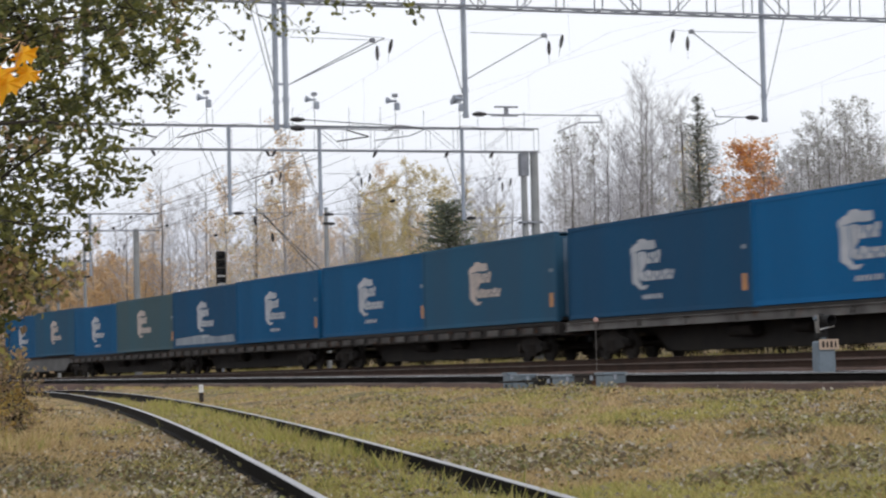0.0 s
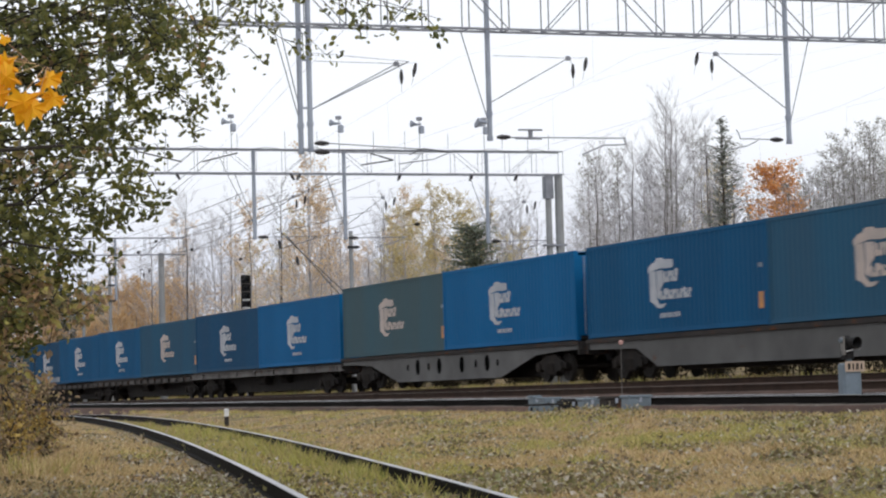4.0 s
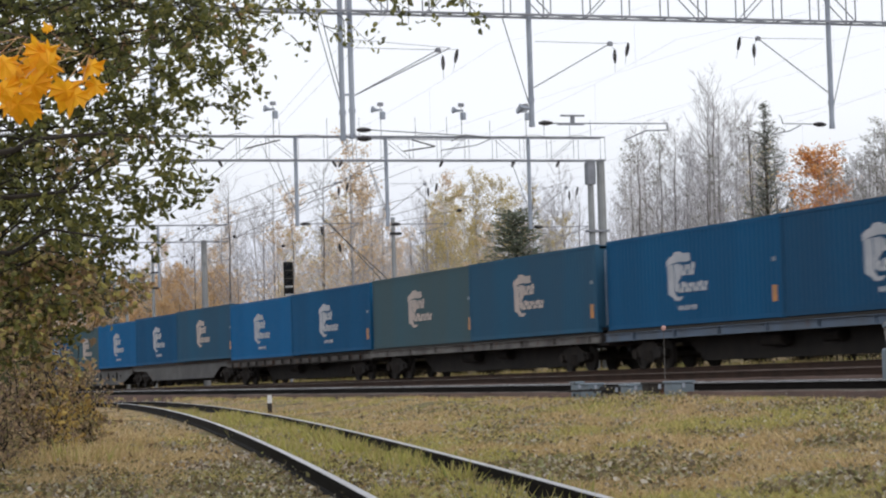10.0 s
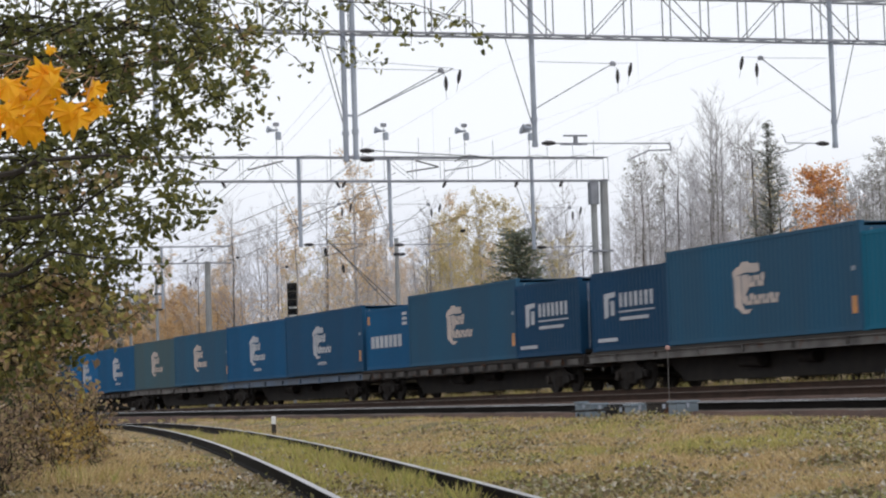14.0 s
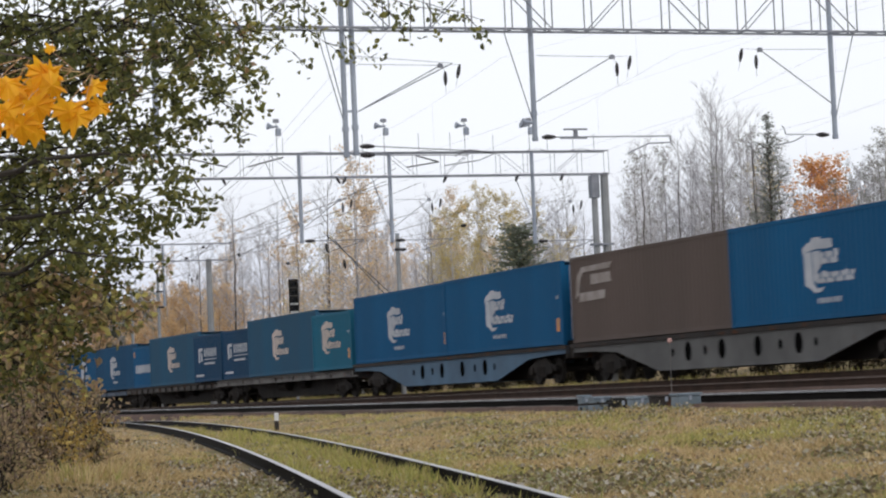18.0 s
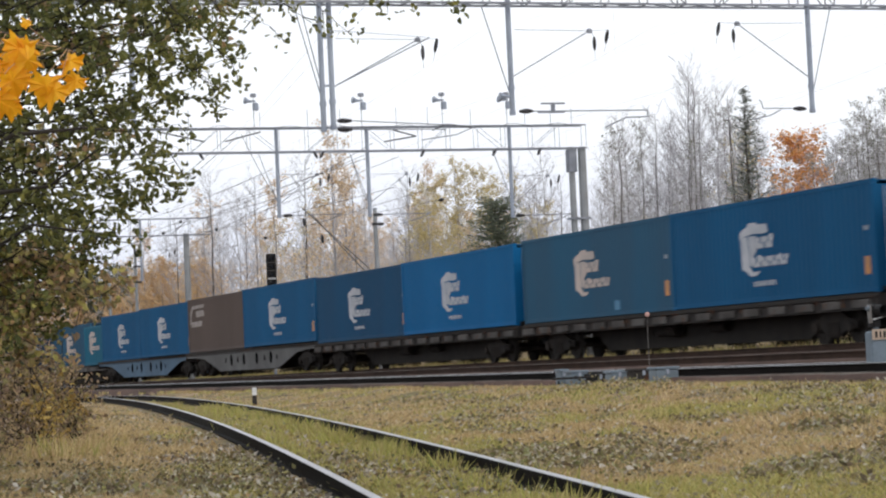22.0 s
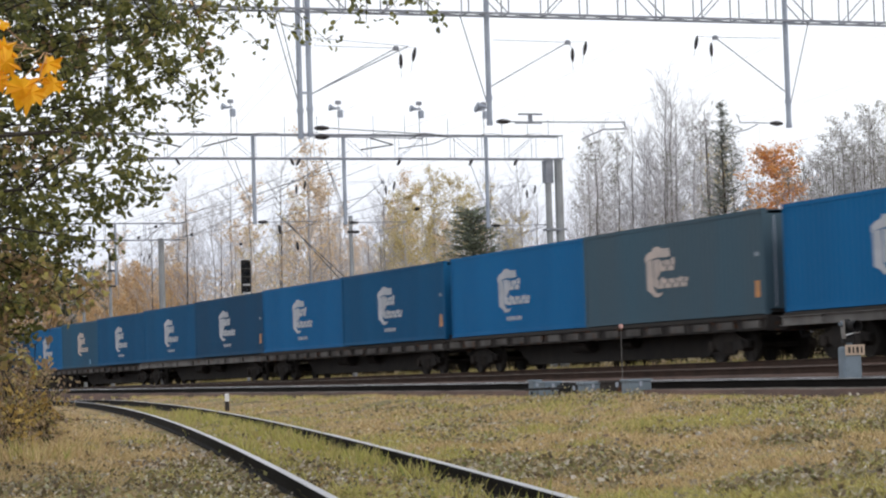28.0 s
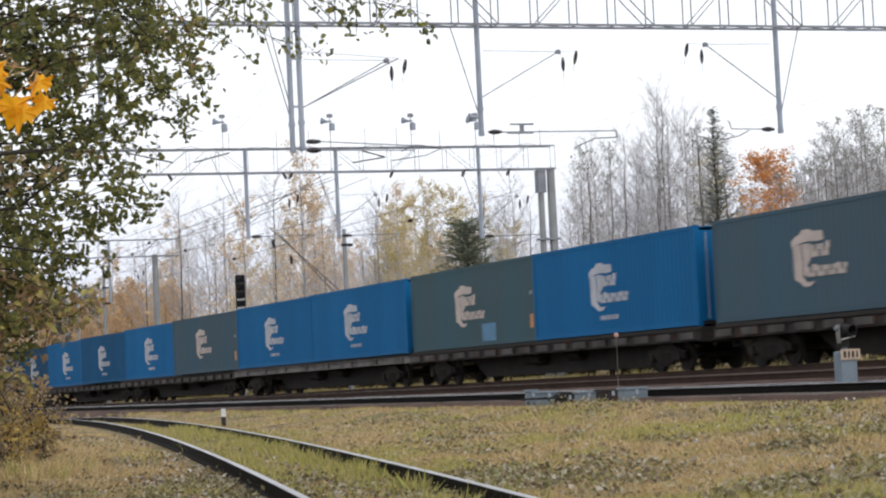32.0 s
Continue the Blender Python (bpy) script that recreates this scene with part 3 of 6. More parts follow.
def logo_marks(kind):
    """Plain painted shapes in the place of the lettering: outlines in metres from the container's far end and its floor."""
    if kind == "stacked":
        marks = [("logo_bar", [[(4.62, 1.98), (4.86, 2.10), (5.06, 2.12), (5.22, 2.24), (5.62, 2.24), (5.72, 2.18), (6.30, 2.16), (6.34, 1.93), (6.00, 1.90), (5.45, 1.93), (5.16, 1.90), (4.86, 1.87), (4.62, 1.82)]]),
                 ("logo_stem", [[(4.68, 1.84), (5.10, 1.87), (5.16, 1.40), (5.14, 1.05), (5.34, 0.86), (5.80, 0.87), (5.55, 0.75), (5.20, 0.75), (4.98, 0.88), (4.70, 0.97)]]),
                 ("logo_arm", [[(5.17, 1.87), (5.62, 1.87), (5.62, 1.46), (5.42, 1.30), (5.36, 1.02), (5.20, 1.06), (5.21, 1.45)]])]
        # two rows of letters: each one an upright stroke with a bar at its head or foot
        for x, z, tall, wide, count in ((5.66, 1.50, 0.32, 0.25, 4), (5.40, 0.99, 0.27, 0.265, 8)):
            for k in range(count):
                a, b = x + k * wide, x + (k + 0.90) * wide
                lift = 0.05 if (k * 7 + count) % 5 == 0 else 0.0
                cut = 0.42 * tall
                if k % 2:
                    o = [(a, z), (a + 0.66 * (b - a), z), (a + 0.66 * (b - a), z + tall - cut), (b, z + tall - cut), (b, z + tall + lift), (a, z + tall + lift)]
                else:
                    o = [(a, z), (b, z), (b, z + cut), (a + 0.68 * (b - a), z + cut), (a + 0.68 * (b - a), z + tall), (a, z + tall + lift)]
                marks.append(("logo_block", [list(reversed(o))]))
        return marks
    if kind == "corner":
        return [("logo_bar", [[(0.55, 2.22), (1.0, 2.52), (3.6, 2.56), (3.35, 2.36), (1.1, 2.34), (0.85, 2.05), (0.72, 1.62), (0.42, 1.5)]]),
                ("logo_bar", [[(1.75, 2.24), (3.45, 2.24), (3.45, 1.92), (1.75, 1.90)]]), ("logo_bar", [[(0.8, 1.66), (2.95, 1.68), (2.9, 1.40), (0.7, 1.36)]])]
    if kind == "panel":
        return [("logo_bar", [[(1.10, 1.86), (2.0, 1.90), (2.0, 1.74), (1.45, 1.70), (1.45, 1.12), (1.10, 1.05)]]), ("logo_bar", [[(1.62, 1.62), (1.92, 1.62), (1.92, 1.14), (1.62, 1.14)]])] + \
               [("letter_bar", [[(2.35 + k * 0.40, 1.84), (2.57 + k * 0.40, 1.84), (2.57 + k * 0.40, 1.38), (2.35 + k * 0.40, 1.38)]]) for k in range(7)] + \
               [("line_bar", [[(2.3, 1.26), (5.05, 1.26), (5.05, 1.21), (2.3, 1.21)]]), ("letter_bar", [[(2.35, 1.06), (4.6, 1.06), (4.6, 0.95), (2.35, 0.95)]]),
                ("letter_bar", [[(0.5, 0.42), (2.1, 0.42), (2.1, 0.30), (0.5, 0.30)]])]
    if kind == "row":
        return [("letter_bar", [[(0.70 + k * 0.60, 1.42), (1.16 + k * 0.60, 1.42), (1.16 + k * 0.60, 0.92), (0.70 + k * 0.60, 0.92)]]) for k in range(7)] + \
               [("letter_bar", [[(4.9, 2.3 - 0.2 * k), (5.5, 2.3 - 0.2 * k), (5.5, 2.18 - 0.2 * k), (4.9, 2.18 - 0.2 * k)]]) for k in range(3)]
    return []


BOXES = {}


def container_kind(paint, feet, marks, pale, extra=""):
    key = (paint, feet, marks, pale, extra)
    if key in BOXES:
        return BOXES[key]
    length, height = (12.192, 2.896) if feet == 40 else (6.058, 2.591)
    coat = PAINT[paint]
    hx = length / 2
    tone = {"blue": "bright blue", "mid": "blue", "dark": "dull dark blue", "teal": "faded teal-blue", "grey": "faded grey-green", "slate": "faded slate-grey", "brown": "brown", "navy": "navy blue", "aqua": "light teal"}[paint]
    ob = thing("shipping_container", f"{tone} corrugated steel {'long' if feet == 40 else 'short'} shipping container on a flat wagon", "container", "containers of the train")
    part("side_wall", corrugated(length, height, -1), coat, ob)
    part("side_wall", corrugated(length, height, 1), coat, ob)
    part("floor", Shape().box(0, 0, 0.10, length - 0.1, 2.36, 0.10), M_FLOOR, ob, "dark underside")
    roof = Shape()
    roof.box(0, 0, height - 0.045, length - 0.2, 2.38, 0.03)
    for k in range(int(length / 0.6)):
        roof.box(-hx + 0.4 + k * 0.6, 0, height - 0.025, 0.18, 2.2, 0.02)
    part("roof", roof, coat, ob)
    end = Shape()
    for k in range(9):
        end.box(-hx + 0.035 + 0.02 * (k % 2), -1.02 + k * 0.255, height / 2, 0.03, 0.257, height - 0.28)
    part("end_wall", end, coat, ob)
    for sy in (-1, 1):
        d = Shape().box(hx - 0.035, sy * 0.575, height / 2, 0.05, 1.14, height - 0.30)
        for k in range(5):
            d.box(hx - 0.008, sy * 0.575, 0.42 + k * (height - 0.8) / 4, 0.012, 1.0, 0.18)
        door = part("door", d, coat, ob)
        for k in (-0.3, 0.25):
            part("lock_rod", Shape().tube((hx + 0.012, sy * 0.575 + k, 0.2), (hx + 0.012, sy * 0.575 + k, height - 0.2), 0.018), M_GALV, door, "galvanised lock rod")
        for sx in (-1, 1):
            part("corner_post", Shape().chamfer(sx * (hx - 0.075), sy * 1.135, height / 2, 0.15, 0.166, height - 0.24, 0.012), coat, ob)
            for z in (0.06, height - 0.06):
                part("corner_casting", Shape().chamfer(sx * (hx - 0.089), sy * 1.139, z, 0.178, 0.162, 0.118, 0.01), coat, ob)
        part("bottom_rail", Shape().box(0, sy * 1.185, 0.09, length - 0.36, 0.06, 0.14), coat, ob)
        part("top_rail", Shape().box(0, sy * 1.19, height - 0.06, length - 0.36, 0.06, 0.10), coat, ob)
    ink = M_FAINT if marks == "corner" else (M_PINK if pale else M_WHITE)
    shift = 3.06 if (marks == "stacked" and feet == 20) else 0.0
    for nm, outs in logo_marks(marks):
        sh = Shape()
        for o in outs:
            sh.prism([(x - hx - shift, z) for x, z in reversed(o)], -1.224, -1.2155)
        part(nm, sh, ink, ob, "plain pale painted shape")
    if marks == "stacked" and not pale and feet == 40:
        for k in range(7):
            part("number_bar", Shape().box(-hx + 5.42 + k * 0.20, -1.219, 0.525, 0.10 + 0.05 * (k % 2), 0.008, 0.14), ink, ob, "small pale painted bar")
    if marks == "stacked" and paint != "blue":
        part("warning_sticker", Shape().box(hx - 0.42, -1.219, 0.70, 0.28, 0.008, 0.46), M_ORANGE, ob, "orange warning sticker")
        part("data_plate", Shape().box(hx - 0.42, -1.218, 1.66, 0.24, 0.008, 0.12), M_FADED, ob, "small dull data plate")
    if marks == "row":
        part("warning_sticker", Shape().box(-hx + 0.42, -1.219, 2.12, 0.30, 0.008, 0.34), M_ORANGE, ob, "orange round sticker")
    if extra == "faded":
        part("faded_patch", Shape().prism([(-5.6, 0.16), (4.9, 0.16), (4.7, 0.52), (2.0, 0.46), (-1.0, 0.60), (-5.5, 0.50)][::-1], -1.2225, -1.2150), M_FADED, ob, "pale faded strip along the bottom")
    if extra == "mended":
        part("repair_patch", Shape().box(1.75, -1.2185, 0.48, 1.3, 0.008, 0.62), M_PATCH, ob, "light blue repaired panel")
    if extra == "small":
        part("repair_patch", Shape().box(1.9, -1.2185, 0.34, 0.4, 0.008, 0.30), M_PATCH, ob, "small light blue repaired panel")
    BOXES[key] = ob
    ob["fresh"] = 1
    return ob


def bogie_at(wagon, x):
    frame_ob = part("bogie", Shape().box(0, 0, 0.52, 0.42, 1.9, 0.22).box(0, 0, 0.66, 0.5, 0.9, 0.10), M_BOGIE, wagon, "dark two-axle bogie", m=pose(x, 0, 0))
    for sy in (-1, 1):
        o = [(-1.25, 0.42), (-1.25, 0.62), (-0.75, 0.72), (-0.45, 0.88), (0.45, 0.88), (0.75, 0.72), (1.25, 0.62), (1.25, 0.42), (0.72, 0.42), (0.42, 0.30), (0.36, 0.22), (-0.36, 0.22), (-0.42, 0.30), (-0.72, 0.42)]
        sh = Shape().prism(o, sy * 1.0 - 0.06, sy * 1.0 + 0.06)
        for k in (-0.2, 0.0, 0.2):
            sh.tube((k, sy * 1.07, 0.27), (k, sy * 1.07, 0.60), 0.075, n=8)
        for k in (-0.925, 0.925):
            sh.tube((k, sy * 0.95, 0.4785), (k, sy * 1.14, 0.4785), 0.15, n=10)
        part("side_frame", sh, M_BOGIE, frame_ob)
    for k in (-0.925, 0.925):
        ws = Shape()
        ws.tube((0, -1.0, 0), (0, 1.0, 0), 0.08, n=8)
        for sy in (-1, 1):
            ws.lathe((0, sy * 0.725, 0), (0, sy, 0), [(0, 0.505), (0.03, 0.50), (0.035, 0.478), (0.13, 0.472), (0.13, 0.42), (0.09, 0.40), (0.09, 0.16), (0.15, 0.15)], 18)
            for q in range(4):
                a = q * math.pi / 2
                ws.tube((0.28 * math.cos(a), sy * 0.81, 0.28 * math.sin(a)), (0.28 * math.cos(a), sy * 0.835, 0.28 * math.sin(a)), 0.06, n=6)
        w = part("wheelset", ws, M_WHEEL, frame_ob, "steel wheelset")
        w.matrix_parent_inverse = Matrix.Translation((k, 0, 0.4785))


WAGONS = {}


def wagon_kind(kind):
    if kind in WAGONS:
        return WAGONS[kind]
    label = {"ribbed": "long flat container wagon with a dirty stake-pocket side sill", "plain": "long flat container wagon with a plain light grey sill",
             "bluish": "long flat container wagon with a dull blue-grey sill", "holes": "long grey fish-belly container wagon with oval holes",
             "solid": "long grey fish-belly container wagon with solid sides", "blue": "long blue fish-belly container wagon with oval holes"}[kind]
    ob = thing("flat_wagon", label, "wagon", "wagons of the train")
    L = 24.6
    belly = kind in ("holes", "solid", "blue")
    part("centre_sill", Shape().prism([(-12.2, 0.86), (-12.2, 1.2), (12.2, 1.2), (12.2, 0.86), (8.0, 0.80), (6.9, 0.22), (-6.9, 0.22), (-8.0, 0.80)], -0.34, 0.34), M_FLOOR, ob)
    for sy in (-1, 1):
        if belly:
            o = [(-12.3, 1.27), (12.3, 1.27), (12.3, 1.00), (10.6, 0.98), (8.6, 0.90), (5.4, 0.22), (-5.4, 0.22), (-8.6, 0.90), (-10.6, 0.98), (-12.3, 1.00)]
            coat = M_BELLYBLUE if kind == "blue" else M_BELLY
            if kind == "solid":
                o = [(-12.3, 1.27), (12.3, 1.27), (12.3, 0.95), (8.7, 0.90), (7.2, 0.34), (-7.2, 0.34), (-8.7, 0.90), (-12.3, 0.95)]
            sill = part("side_sill", Shape().prism(o[::-1], sy * 1.18 - 0.02, sy * 1.18 + 0.02), coat, ob)
            part("bottom_flange", Shape().box(0, sy * 1.18, 0.215 if kind != "solid" else 0.335, 10.8 if kind != "solid" else 14.4, 0.14, 0.025), coat, ob)
            if kind != "solid":
                # the sill is not cut: black plates imitate the shade in its holes
                for hx, hr in ((-4.2, 0.10), (-3.1, 0.24), (-1.9, 0.12), (0.0 - 0.75, 0.24), (1.6, 0.24), (3.0, 0.12), (4.1, 0.24), (5.1, 0.10)):
                    hole = [(hx + 0.95 * hr * math.cos(q * math.pi / 6), 0.74 + 1.25 * hr * math.sin(q * math.pi / 6)) for q in range(12)]
                    part("hole", Shape().prism(hole[::-1], sy * 1.203 - 0.006, sy * 1.203 + 0.006), M_VOID, sill, "black oval plate painted as the dark of an opening")
            part("top_flange", Shape().box(0, sy * 1.22, 1.215, L, 0.12, 0.13), M_SILLDARK, ob)
        else:
            deep = 0.30 if kind == "ribbed" else 0.24
            coat = {"ribbed": M_SILLDARK, "plain": M_SILL, "bluish": M_SILLBLUE}[kind]
            top = 1.185
            part("deck_edge", Shape().box(0, sy * 1.20, 1.235, L, 0.06, 0.11), M_FLOOR, ob, "dark deck edge")
            sill = part("side_sill", Shape().box(0, sy * 1.26, top - deep / 2, L, 0.06, deep), coat, ob)
            part("sill_flange", Shape().box(0, sy * 1.30, top, L, 0.14, 0.02), coat, sill)
            part("sill_flange", Shape().box(0, sy * 1.30, top - deep, L, 0.14, 0.02), coat, sill)
            n = 16
            for k in range(n):
                x = -L / 2 + (k + 0.5) * L / n
                if kind == "ribbed":
                    part("stake_pocket", Shape().chamfer(x, sy * 1.335, 1.03, L / n * 0.62, 0.09, 0.20, 0.012), M_POCKET, sill, "light dusty pocket plate")
                elif k % 2:
                    part("stiffener", Shape().box(x, sy * 1.33, top - deep / 2, 0.03, 0.08, deep - 0.03), coat, sill)
    for k in range(9):
        part("cross_beam", Shape().box(-11.6 + k * 2.9, 0, 1.12, 0.16, 2.36, 0.22), M_FLOOR, ob)
    for sx in (-1, 1):
        part("end_beam", Shape().box(sx * 12.25, 0, 1.05, 0.10, 2.5, 0.42), M_SILLDARK, ob)
        part("coupler", Shape().box(sx * 12.52, 0, 1.05, 0.5, 0.20, 0.24).chamfer(sx * 12.72, 0, 1.05, 0.2, 0.4, 0.32, 0.05), M_BOGIE, ob, "automatic coupler head")
        part("brake_hose", Shape().chain([Vector((sx * 12.35, -0.35, 0.95)), Vector((sx * 12.6, -0.35, 0.62)), Vector((sx * 12.78, -0.3, 0.72))], [0.03] * 3), M_BLACK, ob)
        bogie_at(ob, sx * 9.5)
    part("brake_cylinder", Shape().tube((1.2, -0.55, 0.75), (2.2, -0.55, 0.75), 0.16, n=10), M_BOGIE, ob)
    part("air_tank", Shape().tube((-2.4, -0.6, 0.74), (-1.0, -0.6, 0.74), 0.2, n=10), M_BOGIE, ob)
    WAGONS[kind] = ob
    ob["fresh"] = 1
    return ob


def take(ob):
    """The first of a kind itself, then copies."""
    if ob.get("fresh"):
        del ob["fresh"]
        return ob
    c = copy_thing(ob, Matrix())
    return c


TRAIN = [
    ("solid", "mid teal"), ("ribbed", "mid grey"), ("ribbed", "dark:faded mid"), ("ribbed", "mid teal"), ("plain", "dark blue"),
    ("holes", "grey blue"), ("solid", "mid teal"), ("ribbed", "blue mid"), ("plain", "grey teal"), ("bluish", "mid dark"),
    ("ribbed", "row20 teal panel20"), ("plain", "panel20 teal aqua20"), ("blue", "mid mid"), ("holes", "corner mid"), ("ribbed", "dark blue"),
    ("ribbed", "teal:small mid"), ("plain", "mid dark"), ("ribbed", "blue mid"), ("ribbed", "blue slate"), ("plain", "blue blue"),
    ("ribbed", "grey:mended blue"), ("ribbed", "slate mid"),
]
for w, (kind, load) in enumerate(TRAIN):
    high = 0.10 if kind in ("holes", "solid", "blue") else -0.04
    MOVERS.append((take(wagon_kind(kind)), w * PITCH + 12.23, RAIL_Z + high))
    at = 0.0
    for word in load.split():
        word, _, extra = word.partition(":")
        feet = 20 if word.endswith("20") else 40
        word = word.replace("20", "")
        paint, marks = {"row": ("mid", "row"), "panel": ("navy", "panel"), "corner": ("brown", "corner")}.get(word, (word, "stacked"))
        length = 12.192 if feet == 40 else 6.058
        box = take(container_kind(paint, feet, marks, paint in ("teal", "grey", "slate", "aqua"), extra))
        MOVERS.append((box, w * PITCH + at + length / 2, DECK + high))
        at += length + 0.076


# ---- overhead line, signals and track fittings ----
FRAME_TURN = Matrix.Rotation(HEAD, 4, "Z")


def truss(owner, sh_web, a0, a1, z0, z1, half, panel, r=0.018):
    for z in (z0, z1):
        for b in (-half, half):
            part("beam_chord", Shape().box((a0 + a1) / 2, b, z, a1 - a0, 0.05, 0.05), M_TRUSS, owner)
    n = round((a1 - a0) / panel)
    for k in range(n + 1):
        a = a0 + (a1 - a0) * k / n
        for b in (-half, half):
            sh_web.tube((a, b, z0), (a, b, z1), r, n=4)
            if k < n:
                a2 = a0 + (a1 - a0) * (k + 1) / n
                zz = (z0, z1) if (k // 2) % 2 else (z1, z0)
                if k % 2:
                    sh_web.tube((a, b, zz[0]), (a2, b, zz[1]), r, n=4)
        sh_web.tube((a, -half, z0), (a, half, z0), r, n=4)
        if k < n:
            sh_web.tube((a, -half, z0), (a2, half, z0), r, n=4)
            sh_web.tube((a, half, z1), (a2, -half, z1), r, n=4)


def insulator(parent, p, d, length=0.36, r=0.055):
    d = Vector(d).normalized()
    prof, k = [(0, 0.02)], 0
    while k < 6:
        h = length * (k + 0.5) / 6
        full = r * (0.45 + 0.75 * math.sin(math.pi * (k + 0.7) / 6.4))
        prof += [(h - length / 14, full * 0.7), (h, full), (h + length / 22, full * 0.75)]
        k += 1
    prof.append((length, 0.02))
    return part("insulator", Shape().lathe(p, d, prof, 8), M_INSUL, parent, "dark ribbed insulator")


def drop_post(parent, a, z_top, z_low, r=0.065):
    post = part("drop_post", Shape().tube((a, 0, z_low), (a, 0, z_top), r, n=10), M_GALV, parent, "pale galvanised drop post")
    part("clamp", Shape().tube((a, 0, z_low + 0.62), (a, 0, z_low + 0.72), r + 0.022, n=8), M_GALV, post)
    part("shoe", Shape().tube((a, 0, z_low), (a, 0, z_low + 0.1), r + 0.015, n=8), M_GALV, post)
    return post


def cantilever(parent, a, z, reach, rise, double=False):
    """A slanted tube with its stay, the hanging insulators and the steady arm at the foot of the post."""
    s = 1 if reach > 0 else -1
    tip = Vector((a + reach, 0, z + rise))
    sh = Shape().tube((a - 0.03 * s, 0, z), tip, 0.014, n=6)
    if double:
        sh.tube((a - 0.03 * s, 0.04, z), tip + Vector((0.42, 0.3, 0.10)), 0.015, n=6)
        sh.tube((a, 0.04, z + rise + 0.22), tip + Vector((0.42, 0.3, 0.10)), 0.008, n=4)
    part("cantilever_tube", sh, M_TRUSS, parent)
    part("stay_rod", Shape().tube((a + 0.08 * s, 0, z + rise + 0.02), tip, 0.009, n=4), M_TRUSS, parent)
    part("tip_clamp", Shape().chamfer(tip.x, 0, tip.z, 0.14, 0.10, 0.11, 0.03), M_TRUSS, parent)
    for dx, lean in ((0.12 * s, 0.0), (0.50 * s, 0.22)):
        p = tip + Vector((dx, 0, -0.20 + abs(dx) * 0.45))
        part("hanger", Shape().tube(p + Vector((-lean * 0.33, 0, -0.33)), p + Vector((-lean * 0.55, 0, -0.55)), 0.006, n=4), M_WIRE, parent)
        part("hanger", Shape().tube(tip, p, 0.006, n=4), M_WIRE, parent)
        insulator(parent, p, (-lean, 0, -1), 0.34, 0.05)


def gantry(name, origin, label):
    return thing(name, label, "gantry", "gantries over the tracks", m=Matrix.Translation((origin[0], origin[1], 0)) @ FRAME_TURN)


# the first gantry, nearest to the viewer
g1 = gantry("catenary_gantry", (2.046, 59.0), "grey steel lattice gantry with pale drop posts over the tracks")
web = Shape()
truss(g1, web, -14.0, 18.5, 10.0, 11.05, 0.24, 1.05)
part("beam_lattice", web, M_TRUSS, g1)
for a in (-13.2, 17.6):
    part("mast", Shape().tube((a, 0, 0.3), (a, 0, 11.1), 0.20, 0.15, n=10), M_CONC, g1, "grey concrete mast")
drop_post(g1, -4.64, 11.1, 6.92)
drop_post(g1, -4.40, 11.1, 6.97)
for z in (9.17, 8.02):
    part("spacer", Shape().box(-4.52, 0, z, 0.2, 0.05, 0.05), M_GALV, g1)
drop_post(g1, 0.18, 11.1, 7.28)
drop_post(g1, -9.22, 11.1, 6.95)
drop_post(g1, 8.40, 11.1, 7.28)
for a, b in ((-0.52, 0.12), (-5.28, -4.70), (-5.12, -4.62), (9.07, 8.46)):
    part("brace", Shape().tube((a, 0, 10.0), (b, 0, 7.85), 0.014, n=5), M_TRUSS, g1)
cantilever(g1, 0.25, 8.22, 2.07, 1.14)
cantilever(g1, 8.33, 8.18, -1.94, 1.38)
cantilever(g1, -4.33, 7.99, 2.14, 1.14, double=True)
insulator(g1, (0.36, 0, 7.37), (1, 0, 0.02), 0.36, 0.062)
part("steady_arm", Shape().tube((0.72, 0, 7.37), (3.80, 0, 7.38), 0.016, n=5).tube((3.80, 0, 7.38), (3.80, 0, 7.22), 0.014, n=5).chain([Vector((3.80, 0, 7.22)), Vector((3.2, 0, 7.20)), Vector((2.62, 0, 6.96))], [0.018] * 3)
     .box(1.25, 0, 7.56, 0.62, 0.05, 0.04).box(1.25, 0, 7.46, 0.10, 0.05, 0.18).box(1.2, 0, 7.35, 0.7, 0.05, 0.05), M_TRUSS, g1)
insulator(g1, (8.22, 0, 7.38), (-1, 0, 0.02), 0.36, 0.062)
part("steady_arm", Shape().tube((7.86, 0, 7.39), (7.0, 0, 7.40), 0.014, n=5).chain([Vector((7.0, 0, 7.40)), Vector((6.96, 0, 7.55)), Vector((6.9, 0, 7.62))], [0.014] * 3).chain([Vector((7.5, 0, 7.36)), Vector((7.2, 0, 7.22)), Vector((6.7, 0, 7.12))], [0.016] * 3), M_TRUSS, g1)
insulator(g1, (-4.30, 0, 7.18), (1, 0, 0), 0.36, 0.062)
insulator(g1, (-4.30, 0, 6.97), (1, 0, 0), 0.36, 0.07)
part("steady_arm", Shape().tube((-3.94, 0, 7.18), (-0.8, 0, 7.02), 0.014, n=5).tube((-3.94, 0, 6.97), (-1.6, 0, 6.95), 0.012, n=5).chain([Vector((-0.8, 0, 7.02)), Vector((-1.3, 0, 6.82)), Vector((-2.2, 0, 6.70))], [0.014] * 3), M_TRUSS, g1)
part("horn_loudspeaker", Shape().lathe((0.10, -0.05, 7.72), (-1, 0, 0.1), [(0, 0.03), (0.12, 0.05), (0.25, 0.10), (0.26, 0.08)], 8), M_GALV, g1, "small grey horn loudspeaker")

